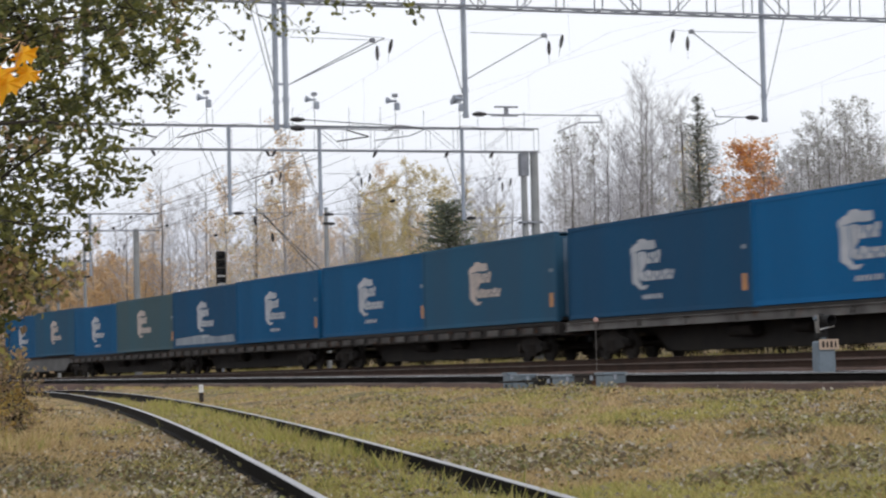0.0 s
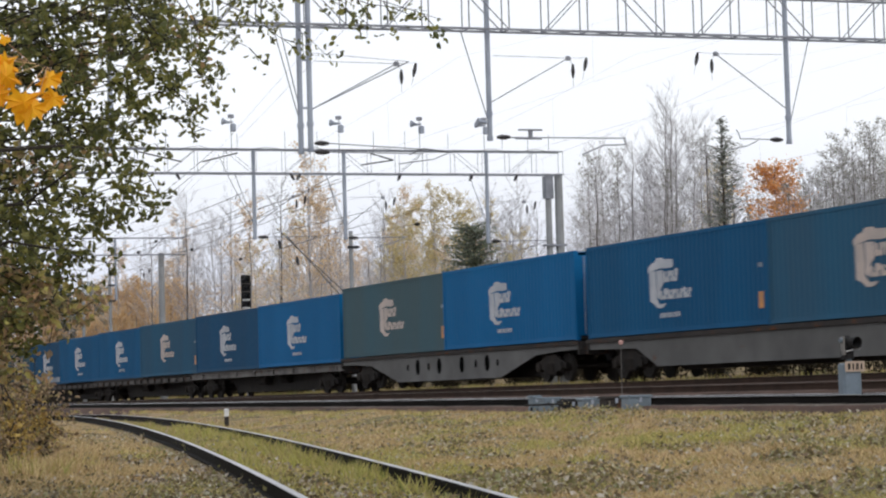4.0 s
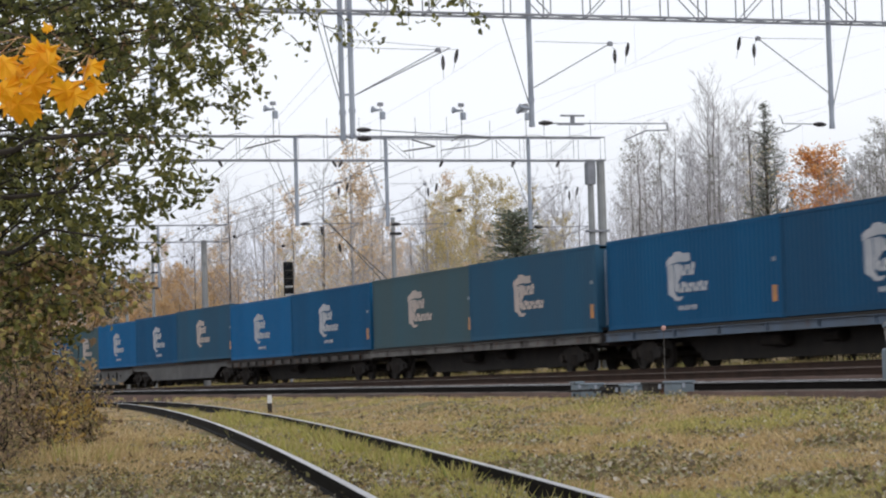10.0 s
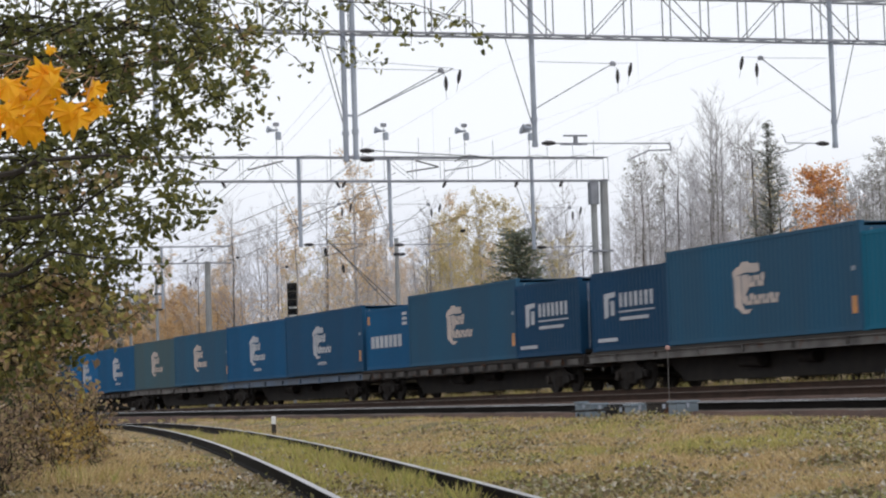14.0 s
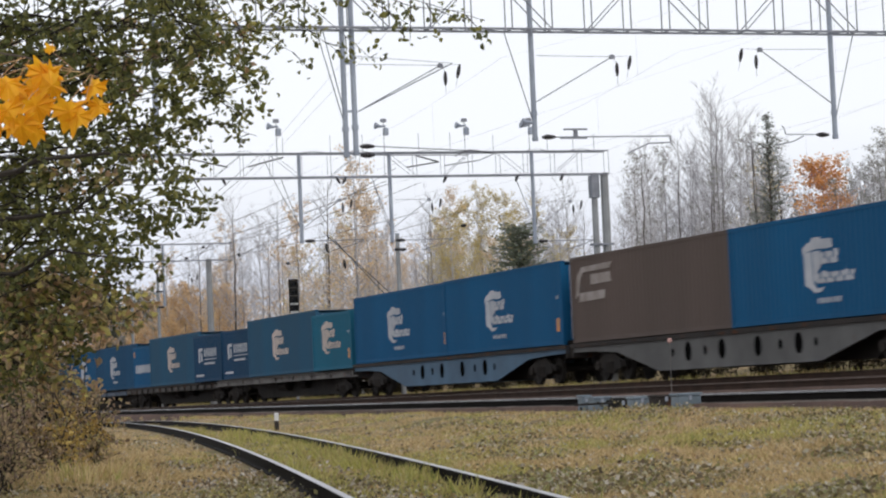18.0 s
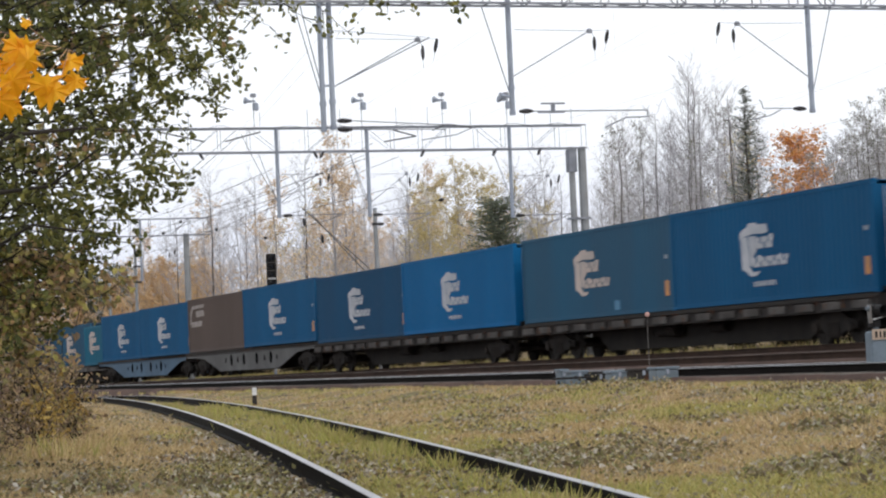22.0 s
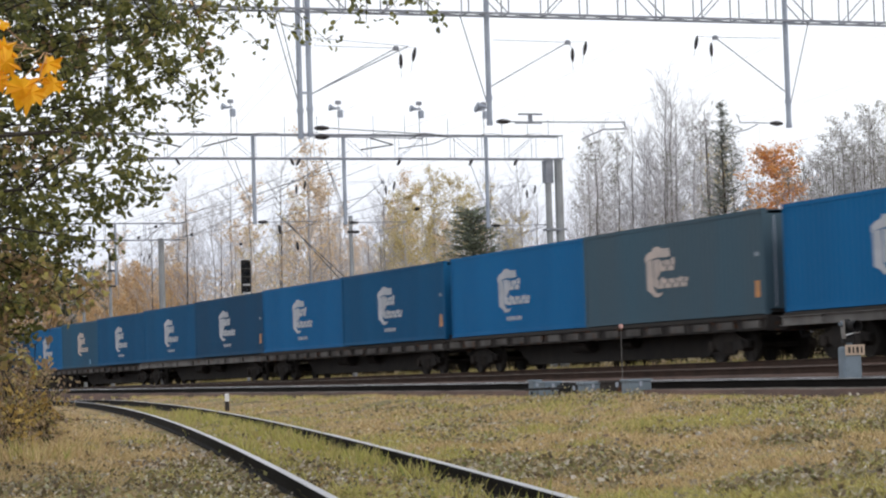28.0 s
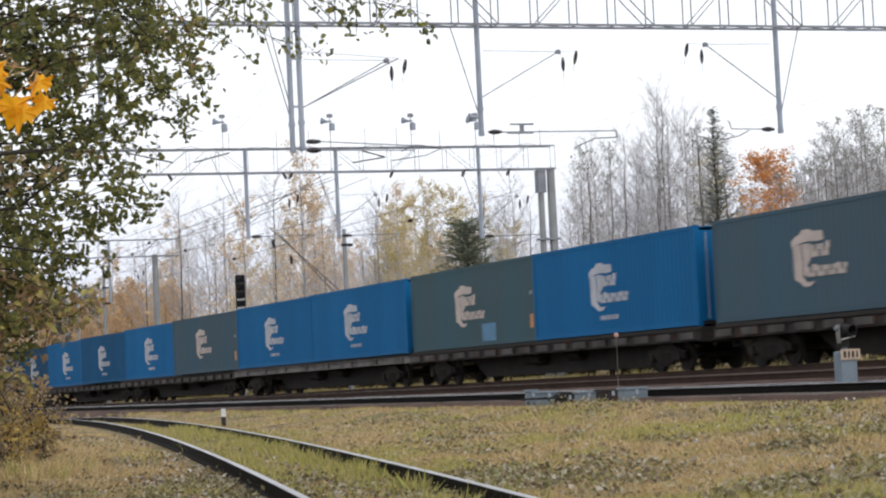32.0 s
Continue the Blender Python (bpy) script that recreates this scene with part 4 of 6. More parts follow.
# the second gantry
g2 = gantry("catenary_gantry", (3.329, 96.0), "grey steel lattice gantry with twin concrete masts beyond the train")
web = Shape()
truss(g2, web, -21.0, 3.3, 9.80, 10.72, 0.24, 1.15, 0.011)
part("beam_lattice", web, M_TRUSS, g2)
for a, r in ((2.72, 0.12), (3.18, 0.16)):
    part("mast", Shape().tube((a, 0, 0.6), (a, 0, 9.85), r + 0.03, r, n=10), M_CONC, g2, "grey concrete mast")
part("mast_head", Shape().chamfer(2.72, 0, 9.3, 0.36, 0.36, 0.9, 0.03), M_TRUSS, g2)
part("tie_plate", Shape().box(2.95, 0, 6.98, 0.9, 0.4, 0.08), M_TRUSS, g2)
part("mast", Shape().tube((-20.3, 0, 0.3), (-20.3, 0, 10.8), 0.2, 0.15, n=10), M_CONC, g2, "grey concrete mast")
for a, low in ((-9.48, 7.28), (-5.84, 7.24), (0.10, 7.08)):
    drop_post(g2, a, 10.75, low, 0.075)
    part("brace", Shape().tube((a - 0.75, 0, 9.8), (a - 0.06, 0, 7.9), 0.016, n=4), M_TRUSS, g2)
    cantilever(g2, a + 0.07, low + 0.55, 1.5, 1.1)
    insulator(g2, (a + 0.12, 0, low + 0.08), (1, 0, 0), 0.4, 0.07)
    part("steady_arm", Shape().tube((a + 0.5, 0, low + 0.08), (a + 2.5, 0, low + 0.1), 0.018, n=5).chain([Vector((a + 2.5, 0, low + 0.1)), Vector((a + 2.0, 0, low - 0.1)), Vector((a + 1.2, 0, low - 0.3))], [0.018] * 3), M_TRUSS, g2)
for a in (-15.6, -12.9, -10.1, -8.2, -6.9, -4.6, -3.3, -1.5, 0.8, 1.9, 2.8):
    part("rod", Shape().tube((a, 0, 10.7), (a, 0, 11.25 + 0.3 * ((a * 7) % 1)), 0.012, n=4), M_TRUSS, g2)
for a in (-10.41, -6.09, -2.76, -0.04):
    lamp = part("floodlight", Shape().box(a, 0, 11.78, 0.30, 0.10, 0.06).chamfer(a + 0.16, 0, 11.57, 0.20, 0.2, 0.30, 0.04), M_GALV, g2, "pale grey floodlight on a thin rod")
    part("lamp_horn", Shape().lathe((a + 0.02, 0, 11.76), (-1, 0, 0.15), [(0, 0.04), (0.12, 0.06), (0.28, 0.14), (0.30, 0.12)], 8), M_GALV, lamp)
    part("lamp_rod", Shape().tube((a + 0.08, 0, 10.7), (a + 0.08, 0, 12.0), 0.014, n=5).chamfer(a + 0.08, 0, 12.0, 0.22, 0.12, 0.14, 0.02), M_TRUSS, lamp)

# slack cable and dark registration arms along the second gantry
slack_cable = []
for k in range(61):
    a = -19.5 + 22.5 * k / 60
    slack_cable.append(Vector((a, -0.30, 10.79 - 0.10 * abs(math.sin(a * 1.35)) + 0.05 * math.sin(a * 4.1))))
part("slack_cable", Shape().chain(slack_cable, [0.009] * 61, 5), M_WIREDARK, g2, "dark slack cable along the beam")
for a0, z0, a1, z1 in ((-4.87, 10.57, -3.94, 10.32), (-5.26, 10.12, -3.94, 10.32), (-3.26, 10.54, -2.68, 10.77), (-2.68, 10.77, -1.65, 10.64), (-11.6, 10.2, -10.2, 10.55), (-14.2, 10.6, -12.4, 10.2)):
    part("registration_arm", Shape().tube((a0, -0.4, z0), (a1, -0.4, z1), 0.028, n=6), M_WIREDARK, g2, "dark registration arm")
for a in (-12.6, -8.1, -7.7, -3.6, -0.6, 1.3):
    insulator(g2, (a, -0.3, 9.78), (0.35 if a < -8 else -0.35, 0, -0.6), 0.30, 0.06)

# the third gantry, far down the line
g3 = gantry("catenary_gantry", (-15.1, 152.0), "far grey lattice gantry on a thick concrete mast")
web = Shape()
truss(g3, web, -20.0, 1.5, 10.4, 11.45, 0.24, 1.3)
part("beam_lattice", web, M_TRUSS, g3)
part("mast", Shape().tube((0, 0, 0.6), (0, 0, 10.5), 0.24, 0.18, n=10), M_CONC, g3, "grey concrete mast")
for a in (-2.9, -6.5, -10.8):
    drop_post(g3, a, 11.4, 7.6, 0.08)
    cantilever(g3, a + 0.07, 8.4, 1.6, 1.1)


def pole(x, y, top, r, label, bands=()):
    p = thing("line_pole", label, "pole", m=pose(x, y, 0))
    z = ground_z(x, y) - 0.2
    part("shaft", Shape().tube((0, 0, z), (0, 0, top), r * 1.15, r * 0.85, n=10), M_CONC, p)
    for b in bands:
        part("band", Shape().tube((0, 0, b), (0, 0, b + 0.12), r * 1.5, n=8), M_INSUL, p)
        insulator(p, (0.06, 0, b + 0.06), (1, 0, 0), 0.35, 0.08)
    part("cap", Shape().tube((0, 0, top), (0, 0, top + 0.06), r, n=8), M_GALV, p)
    return p


arm_pole = pole(-2.37, 112.0, 8.75, 0.11, "grey concrete pole with dark insulators behind the train", (8.0,))
for dx, dz in ((0.0, 0.0), (0.5, -0.4)):
    part("arm", Shape().tube((-0.05, 0, 5.7 + dz), (-3.43 + dx, 0, 9.04 + dz), 0.022, n=6), M_WIREDARK, arm_pole, "dark slanting arm tube")
for dx, dz in ((-3.3, 8.5), (-2.5, 7.7)):
    insulator(arm_pole, (dx, 0, dz), (0.1, 0, -1), 0.42, 0.08)
pole(-20.5, 170.0, 10.7, 0.12, "far grey concrete line pole", (8.3, 9.4))
pole(-25.8, 196.0, 11.0, 0.13, "far grey concrete line pole", (9.0,))

# overhead wires
SUPPORTS = [(62.0, 0), (1.5, 0), (-38.0, 0), (-92.0, 0), (-150.0, 0)]
for off, z in ((-7.2, 7.36), (-3.4, 7.36), (1.2, 7.36), (-11.6, 7.2)):
    w = thing("overhead_wire", "thin dark contact wire under its messenger wire", "wire", "overhead wires")
    contact, mess, drops = Shape(), Shape(), Shape()
    for (s0, _), (s1, _) in zip(SUPPORTS, SUPPORTS[1:]):
        top = [line(s0 + (s1 - s0) * k / 8, off, z + 1.55 - 4 * 0.95 * (k / 8) * (1 - k / 8)) for k in range(9)]
        low = [line(s0 + (s1 - s0) * k / 8, off, z) for k in range(9)]
        thin = 0.0012 if s0 > 10 else 0.0022
        mess.chain(top, [thin] * 9, 4)
        contact.chain(low, [thin] * 9, 4)
        for k in range(1, 8):
            drops.tube(top[k], low[k], 0.0018, n=3)
    part("contact_wire", contact, M_WIRE, w)
    part("messenger_wire", mess, M_WIRE, w)
    part("dropper", drops, M_WIRE, w)
for s0, o0, z0, s1, o1, z1 in ((1.5, -14.2, 9.9, -92, -1.0, 8.0), (1.5, -14.0, 9.6, -92, -1.5, 7.7), (-38, -13.4, 8.0, -92, 3.0, 9.4), (-38, -9.4, 9.8, -80, 3.3, 7.2), (-38, -9.2, 9.5, -80, 3.5, 7.0)):
    w = thing("anchor_wire", "thin slanting anchor wire between the gantries", "wire", "overhead wires")
    part("strand", Shape().chain([line(s0 + (s1 - s0) * k / 6, o0 + (o1 - o0) * k / 6, z0 + (z1 - z0) * k / 6 - 0.25 * k / 6 * (1 - k / 6) * 4) for k in range(7)], [0.0042] * 7, 4), M_WIRE, w)

FEEDERS = [((-15.3, 152, 11.6), (-2.3, 96, 9.7)), ((-15.9, 152, 11.1), (-4.3, 96, 8.7)), ((-17.6, 152, 11.5), (-6.1, 96, 9.4)), ((-15.1, 152, 10.4), (-1.2, 96, 8.5))]
for a, b in FEEDERS:
    w = thing("feeder_wire", "dark slanting feeder wire between two gantries", "wire", "overhead wires")
    a, b = Vector(a), Vector(b)
    part("strand", Shape().chain([a.lerp(b, k / 8) - Vector((0, 0, 0.5 * (k / 8) * (1 - k / 8))) for k in range(9)], [0.011] * 9, 4), M_WIREDARK, w)

# messenger wires that climb to the gantries, and slanting stays
SLANTS = [((-20.0, 152, 10.6), (-7.4, 97, 11.2), 0.012), ((-20.0, 152, 10.3), (-7.4, 97, 10.9), 0.012), ((-22.0, 152, 9.0), (-2.4, 97, 9.9), 0.010), ((-18.2, 152, 9.2), (-1.0, 97, 9.8), 0.009),
          ((-15.8, 152, 9.4), (-2.0, 97, 10.4), 0.011), ((-7.34, 98, 11.1), (-5.94, 98, 8.3), 0.012), ((-2.94, 98, 10.0), (-2.38, 98, 8.15), 0.012), ((-19.0, 152, 10.2), (-4.6, 98, 9.6), 0.009),
          ((-15.1, 152, 9.0), (0.8, 98, 8.7), 0.009), ((-2.37, 112, 8.6), (5.0, 97, 9.0), 0.008)]
for a, b, r in SLANTS:
    w = thing("slanting_wire", "dark slanting wire of the overhead line", "wire", "overhead wires")
    a, b = Vector(a), Vector(b)
    part("strand", Shape().chain([a.lerp(b, k / 8) - Vector((0, 0, 0.6 * (k / 8) * (1 - k / 8))) for k in range(9)], [r] * 9, 4), M_WIREDARK, w)
    if r < 0.011:
        insulator(w, a.lerp(b, 0.4) - Vector((0, 0, 0.16)), b - a, 0.45, 0.07)

# colour light signal behind the train
sg = thing("railway_signal", "tall black colour-light railway signal, unlit", "signal", m=pose(-8.55, 132.0, 0, 0, 0, 12))
part("mast", Shape().tube((0, 0, ground_z(-8.55, 132) - 0.2), (0, 0, 6.4), 0.08, n=10), M_GALV, sg)
head = part("signal_head", Shape().chamfer(0, 0.04, 7.04, 0.52, 0.22, 1.84, 0.05), M_BLACK, sg, "black signal head with hooded lamps")
for k in range(4):
    z = 7.70 - k * 0.44
    part("hood", Shape().lathe((0, -0.06, z), (0, -1, -0.12), [(0, 0.13), (0.28, 0.15), (0.28, 0.135), (0.02, 0.12)], 12), M_BLACK, head)
    part("lens", Shape().lathe((0, -0.07, z), (0, -1, 0), [(0, 0.11), (0.03, 0.06)], 12), M_LENS, head, "dark lens")
    part("pale_band", Shape().box(0, -0.075, z - 0.22, 0.42, 0.01, 0.05 if k < 2 else 0.10), M_SILL if k < 2 else M_PALE, head)

# dwarf signal between the tracks
DW = (8.52, 46.6)
dz = near_z(DW[1]) - 0.24
dw = thing("dwarf_signal", "grey dwarf railway signal with a cream number plate", "signal", m=pose(DW[0], DW[1], dz, 0, 0, 14))
part("column", Shape().chamfer(0, 0, 0.40, 0.36, 0.32, 0.84, 0.03), M_GREYBOX, dw, "grey painted steel column")
part("base", Shape().chamfer(0, 0, 0.02, 0.56, 0.48, 0.10, 0.02), M_CONC, dw)
plate = part("number_plate", Shape().box(0.03, -0.182, 0.75, 0.40, 0.016, 0.20), M_CREAM, dw, "cream plate with dark bars")
for k in range(4):
    part("bar", Shape().box(-0.09 + k * 0.085, -0.193, 0.75, 0.034 if k % 2 else 0.05, 0.006, 0.12), M_SILLDARK, plate)
hd = part("lamp_head", Shape().chamfer(-0.01, 0.05, 1.12, 0.22, 0.24, 0.46, 0.06), M_BLACK, dw, "dark lamp head with a hood")
part("hood", Shape().lathe((0.02, -0.06, 1.22), (0.25, -1, -0.1), [(0, 0.10), (0.20, 0.12), (0.20, 0.105), (0.02, 0.09)], 12), M_BLACK, hd)
part("lens", Shape().lathe((0.02, -0.085, 1.22), (0.25, -1, 0), [(0, 0.085), (0.03, 0.04)], 12), M_LENS, hd, "dark lens")
part("side_lens", Shape().lathe((-0.15, -0.02, 1.26), (-1, -0.3, 0), [(0, 0.06), (0.05, 0.04)], 10), M_GREYBOX, hd, "pale round side cover")
part("side_plate", Shape().box(-0.13, -0.02, 1.20, 0.03, 0.14, 0.26).box(-0.12, -0.03, 1.02, 0.05, 0.10, 0.10), M_SILL, hd, "pale worn side plate")
part("rod", Shape().tube((-0.10, -0.10, 1.04), (0.16, -0.16, 1.10), 0.014, n=5), M_PALE, hd, "thin pale rod")
part("bracket", Shape().tube((0.0, 0, 0.80), (0.0, 0, 0.95), 0.06, n=8), M_GREYBOX, dw)


def cabinet(x, y, rz, sx, sy, sz, label, material, extra=0):
    z = near_z(y) - 0.26
    c = thing("trackside_box", label, "equipment box", "switch machine boxes", m=pose(x, y, z, 0, 0, rz))
    part("body", Shape().chamfer(0, 0, sz / 2 - 0.15, sx, sy, sz + 0.3, 0.025), material, c)
    part("lid", Shape().chamfer(0, 0, sz + 0.02, sx + 0.05, sy + 0.05, 0.05, 0.015), material, c)
    part("latch", Shape().box(0, -sy / 2 - 0.012, sz * 0.8, 0.06, 0.03, 0.10), M_GALV, c)
    if extra:
        part("foot", Shape().box(-sx * 0.36, -sy * 0.2, -0.04, 0.08, 0.1, 0.22), M_BLACK, c)
        part("foot", Shape().box(sx * 0.36, -sy * 0.2, -0.04, 0.08, 0.1, 0.22), M_BLACK, c)
    return c


for at, w, d, h, label, mt, ex in ((0.84, 0.20, 0.3, 0.34, "narrow grey cable box beside the rail", M_GREYBOX, 1), (1.72, 0.40, 0.4, 0.30, "grey-blue switch machine box beside the rail", M_GREYBOX, 1),
                                       (2.9, 0.40, 0.4, 0.22, "dark switch motor beside the rail", M_BLACK, 0), (3.96, 0.38, 0.4, 0.27, "grey-blue switch machine box beside the rail", M_GREYBOX, 0),
                                       (5.23, 0.46, 0.4, 0.30, "dirty dark equipment box beside the rail", M_SILLDARK, 0), (6.43, 0.52, 0.4, 0.32, "pale grey-blue equipment box beside the rail", M_GREYBOX, 0)):
    p = line(at, NEAR_OFF - 1.55)
    cabinet(p.x, p.y, 19, w, d, h - 0.045, label, mt, ex)
rod = thing("switch_rod", "dark steel point rod lying beside the rail", "rod")
rz = near_z(54.0) - 0.22
part("bar", Shape().tube((2.6, 53.6, rz + 0.10), (4.4, 54.1, rz + 0.12), 0.025, n=6).tube((3.2, 53.4, rz + 0.06), (3.2, 56.4, rz + 0.2), 0.025, n=6), M_BLACK, rod)

mk = thing("track_marker", "thin pole with a small round red-and-white top", "marker", m=pose(4.93, 55.6, 0))
part("stem", Shape().tube((0, 0, ground_z(4.93, 55.6) - 0.1), (0.01, 0, 2.16), 0.008, n=6), M_SILL, mk)
part("disc", Shape().lathe((0.01, 0.03, 2.20), (0, -1, 0), [(0, 0.055), (0.05, 0.06), (0.07, 0.04)], 10), M_RED, mk, "small faded red disc")

fp = (-4.88, 66.0)
fz = ground_z(*fp) + 0.06
fm = thing("fouling_post", "short white-topped fouling point post in the grass", "marker post", m=pose(fp[0], fp[1], fz))
part("foot", Shape().chamfer(0, 0, 0.09, 0.12, 0.12, 0.30, 0.015), M_SILLDARK, fm, "dark lower half")
part("top", Shape().chamfer(0, 0, 0.345, 0.12, 0.12, 0.21, 0.02), M_PALE, fm, "whitewashed upper half")

# sleepers of the near track, their ends out of the ballast
sl = Shape().chamfer(0, 0, -0.10, 2.75, 0.22, 0.16, 0.03).mesh("sleeper", M_SLEEPER)
bed = bpy.data.objects["ballast_near"]
s = -32.0
while s < 30:
    p = line(s, NEAR_OFF)
    o = new("sleeper", sl)
    o.parent = bed
    o.matrix_basis = Matrix.Translation((p.x, p.y, near_z(p.y) - 0.145)) @ Matrix.Rotation(heading(s) + math.pi / 2 + random.uniform(-0.01, 0.01), 4, "Z") @ Matrix.Translation((-0.07 + random.uniform(-0.05, 0.05), 0, random.uniform(-0.012, 0.008)))
    s += 0.62


# ---- the woods beyond the line ----
def rand_dir(rng, up):
    a = rng.uniform(0, 2 * math.pi)
    return Vector((math.cos(a), math.sin(a), up)).normalized()


def broadleaf(name, label, h, rng, bark, twig, leaf=None, leaves=0, start=0.35, spread=0.20, up=(0.5, 1.3), limbs=44, size=0.11, sub=8, fine=6, clump=0.5):
    tr = thing(name, label, "tree", "trees of the wood")
    trunk, tw, lf = Shape(), Shape(), Shape()
    n = 9
    lean = Vector((rng.uniform(-0.03, 0.03), rng.uniform(-0.03, 0.03), 0))
    pts = [Vector((0, 0, -0.3)) + (lean + Vector((rng.uniform(-0.008, 0.008), rng.uniform(-0.008, 0.008), 1))) * (h * k / n) for k in range(n + 1)]
    r0 = 0.006 * h + 0.02
    trunk.chain(pts, [r0 * (1 - 0.9 * k / n) for k in range(n + 1)], 6)
    for b in range(limbs):
        f = start + (0.98 - start) * (b + rng.random()) / limbs
        k = min(n - 1, int(f * n))
        base = pts[k].lerp(pts[k + 1], f * n - k)
        ln = h * spread * (1.15 - f) * rng.uniform(0.7, 1.3) + 0.35
        d = rand_dir(rng, rng.uniform(*up))
        bend = Vector((0, 0, 0.35 * ln))
        c = [base, base + d * ln * 0.5 + bend * 0.12, base + d * ln + bend * 0.6]
        rb = 0.28 * r0 * (1.1 - f) + 0.007
        tw.chain(c, [rb, rb * 0.7, 0.004], 3)
        full = rng.random() < clump
        for q in range(sub):
            g = rng.uniform(0.25, 1.0)
            p = c[0].lerp(c[1], g * 2) if g < 0.5 else c[1].lerp(c[2], g * 2 - 1)
            e = (d * 0.6 + rand_dir(rng, rng.uniform(0.2, 1.2))).normalized()
            tl = ln * rng.uniform(0.18, 0.45)
            tip = p + e * tl
            tw.sliver(p, tip, 0.0075)
            for w in range(fine):
                pp = p.lerp(tip, rng.uniform(0.2, 1.0))
                tw.sliver(pp, pp + (e + rand_dir(rng, rng.uniform(-0.2, 1.0)) * 0.9).normalized() * tl * rng.uniform(0.4, 0.9), 0.0028)
            for w in range(leaves if full else leaves // 4):
                pp = p.lerp(tip, rng.uniform(0.2, 1.1)) + Vector((rng.gauss(0, 0.10), rng.gauss(0, 0.10), rng.gauss(0, 0.10)))
                u = rand_dir(rng, rng.uniform(-0.8, 0.8))
                v = u.orthogonal().normalized()
                v.rotate(Euler((rng.uniform(0, 6), 0, 0)))
                lf.quad(pp, u * size * rng.uniform(0.35, 0.7), v * size * rng.uniform(0.3, 0.6))
    part("trunk", trunk, bark, tr, smooth=True)
    part("crown", tw, twig, tr, "fine bare twigs")
    if leaves:
        part("leaves", lf, leaf, tr, "sparse autumn leaves")
    return tr


def conifer(name, label, h, rng, needle, width=0.2, start=0.12, gap=0.30, dens=7, taper=0.8, lift=(-0.15, 0.35)):
    tr = thing(name, label, "tree", "trees of the wood")
    trunk, tw, nd = Shape(), Shape(), Shape()
    trunk.tube((0, 0, -0.3), (0, 0, h), 0.008 * h + 0.03, 0.012, 7)
    z = h * start
    while z < h * 0.985:
        f = z / h
        reach = h * width * (1 - f) ** taper * rng.uniform(0.75, 1.15) + 0.12
        for k in range(dens):
            d = rand_dir(rng, rng.uniform(*lift))
            ln = reach * rng.uniform(0.55, 1.1)
            a, b = Vector((0, 0, z + rng.uniform(-0.1, 0.1))), None
            b = a + d * ln + Vector((0, 0, 0.15 * ln))
            tw.tube(a, b, 0.014, 0.004, 3, False)
            for q in range(max(4, int(ln * 11))):
                p = a.lerp(b, rng.uniform(0.15, 1.05)) + Vector((rng.gauss(0, 0.07), rng.gauss(0, 0.07), rng.gauss(-0.02, 0.05)))
                u = (d + rand_dir(rng, rng.uniform(-0.4, 0.3)) * 0.8).normalized()
                nd.quad(p, u * rng.uniform(0.08, 0.17), u.orthogonal().normalized() * rng.uniform(0.03, 0.06))
        z += gap * rng.uniform(0.7, 1.3)
    part("trunk", trunk, M_BARK, tr)
    part("crown", tw, M_DARKTWIG, tr, "dark branches")
    part("needles", nd, needle, tr, "dark green needles")
    return tr


rng = random.Random(7)
WOOD = {"bare": [], "tan": [], "yellow": [], "grey": []}
for k in range(5):
    WOOD["bare"].append(broadleaf("bare_tree", "tall bare grey tree in the wood", 12.0, rng, M_BIRCH if k < 2 else M_BARK, M_HAZETWIG, limbs=42, sub=8, up=(0.5, 1.5), spread=0.23, start=0.30, fine=6))
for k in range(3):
    WOOD["tan"].append(broadleaf("birch", "slender birch with thin tan leaves", 12.0, rng, M_BIRCH, M_HAZETWIG, M_LEAFPALE, 11, limbs=44, sub=7, up=(0.4, 1.4), spread=0.23, size=0.125, start=0.2, fine=4, clump=0.6))
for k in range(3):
    WOOD["yellow"].append(broadleaf("birch", "birch with yellow autumn leaves", 12.0, rng, M_BIRCH, M_HAZETWIG, M_LEAFYEL, 12, limbs=42, sub=7, up=(0.4, 1.4), spread=0.23, size=0.13, start=0.2, fine=4, clump=0.6))
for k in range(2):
    WOOD["grey"].append(broadleaf("alder", "slender tree with thin grey-green leaves", 12.0, rng, M_BARK, M_HAZETWIG, M_LEAFGREY, 5, limbs=44, sub=7, up=(0.4, 1.4), spread=0.22, size=0.11, start=0.25))
UNUSED = {ob for lst in WOOD.values() for ob in lst}


def plant(ob, x, y, h, turn, made=12.0):
    k = h / made
    m = Matrix.Translation((x, y, max(0.8, ground_z(x, y)))) @ Matrix.Rotation(turn, 4, "Z") @ Matrix.Diagonal((k, k, k, 1))
    if ob in UNUSED:
        UNUSED.discard(ob)
        ob.matrix_basis = m
        return ob
    twin = copy_thing(ob, m)
    twin.matrix_basis = m
    return twin


SKYLINE = [(-60, 0.098), (-0.055, 0.098), (-0.035, 0.098), (-0.015, 0.088), (0.03, 0.088), (0.05, 0.095), (0.075, 0.106), (0.10, 0.108), (0.107, 0.119), (0.118, 0.116), (0.130, 0.113), (0.142, 0.092), (0.160, 0.092), (0.168, 0.100), (0.20, 0.104), (60, 0.104)]


def skyline(x, y):
    """How high the wood stands towards a bearing, as a slope over eye level."""
    a = x / y if y > 20 else 1.0
    for (a0, e0), (a1, e1) in zip(SKYLINE, SKYLINE[1:]):
        if a <= a1:
            return e0 + (e1 - e0) * max(0.0, (a - a0) / (a1 - a0))
    return 0.11


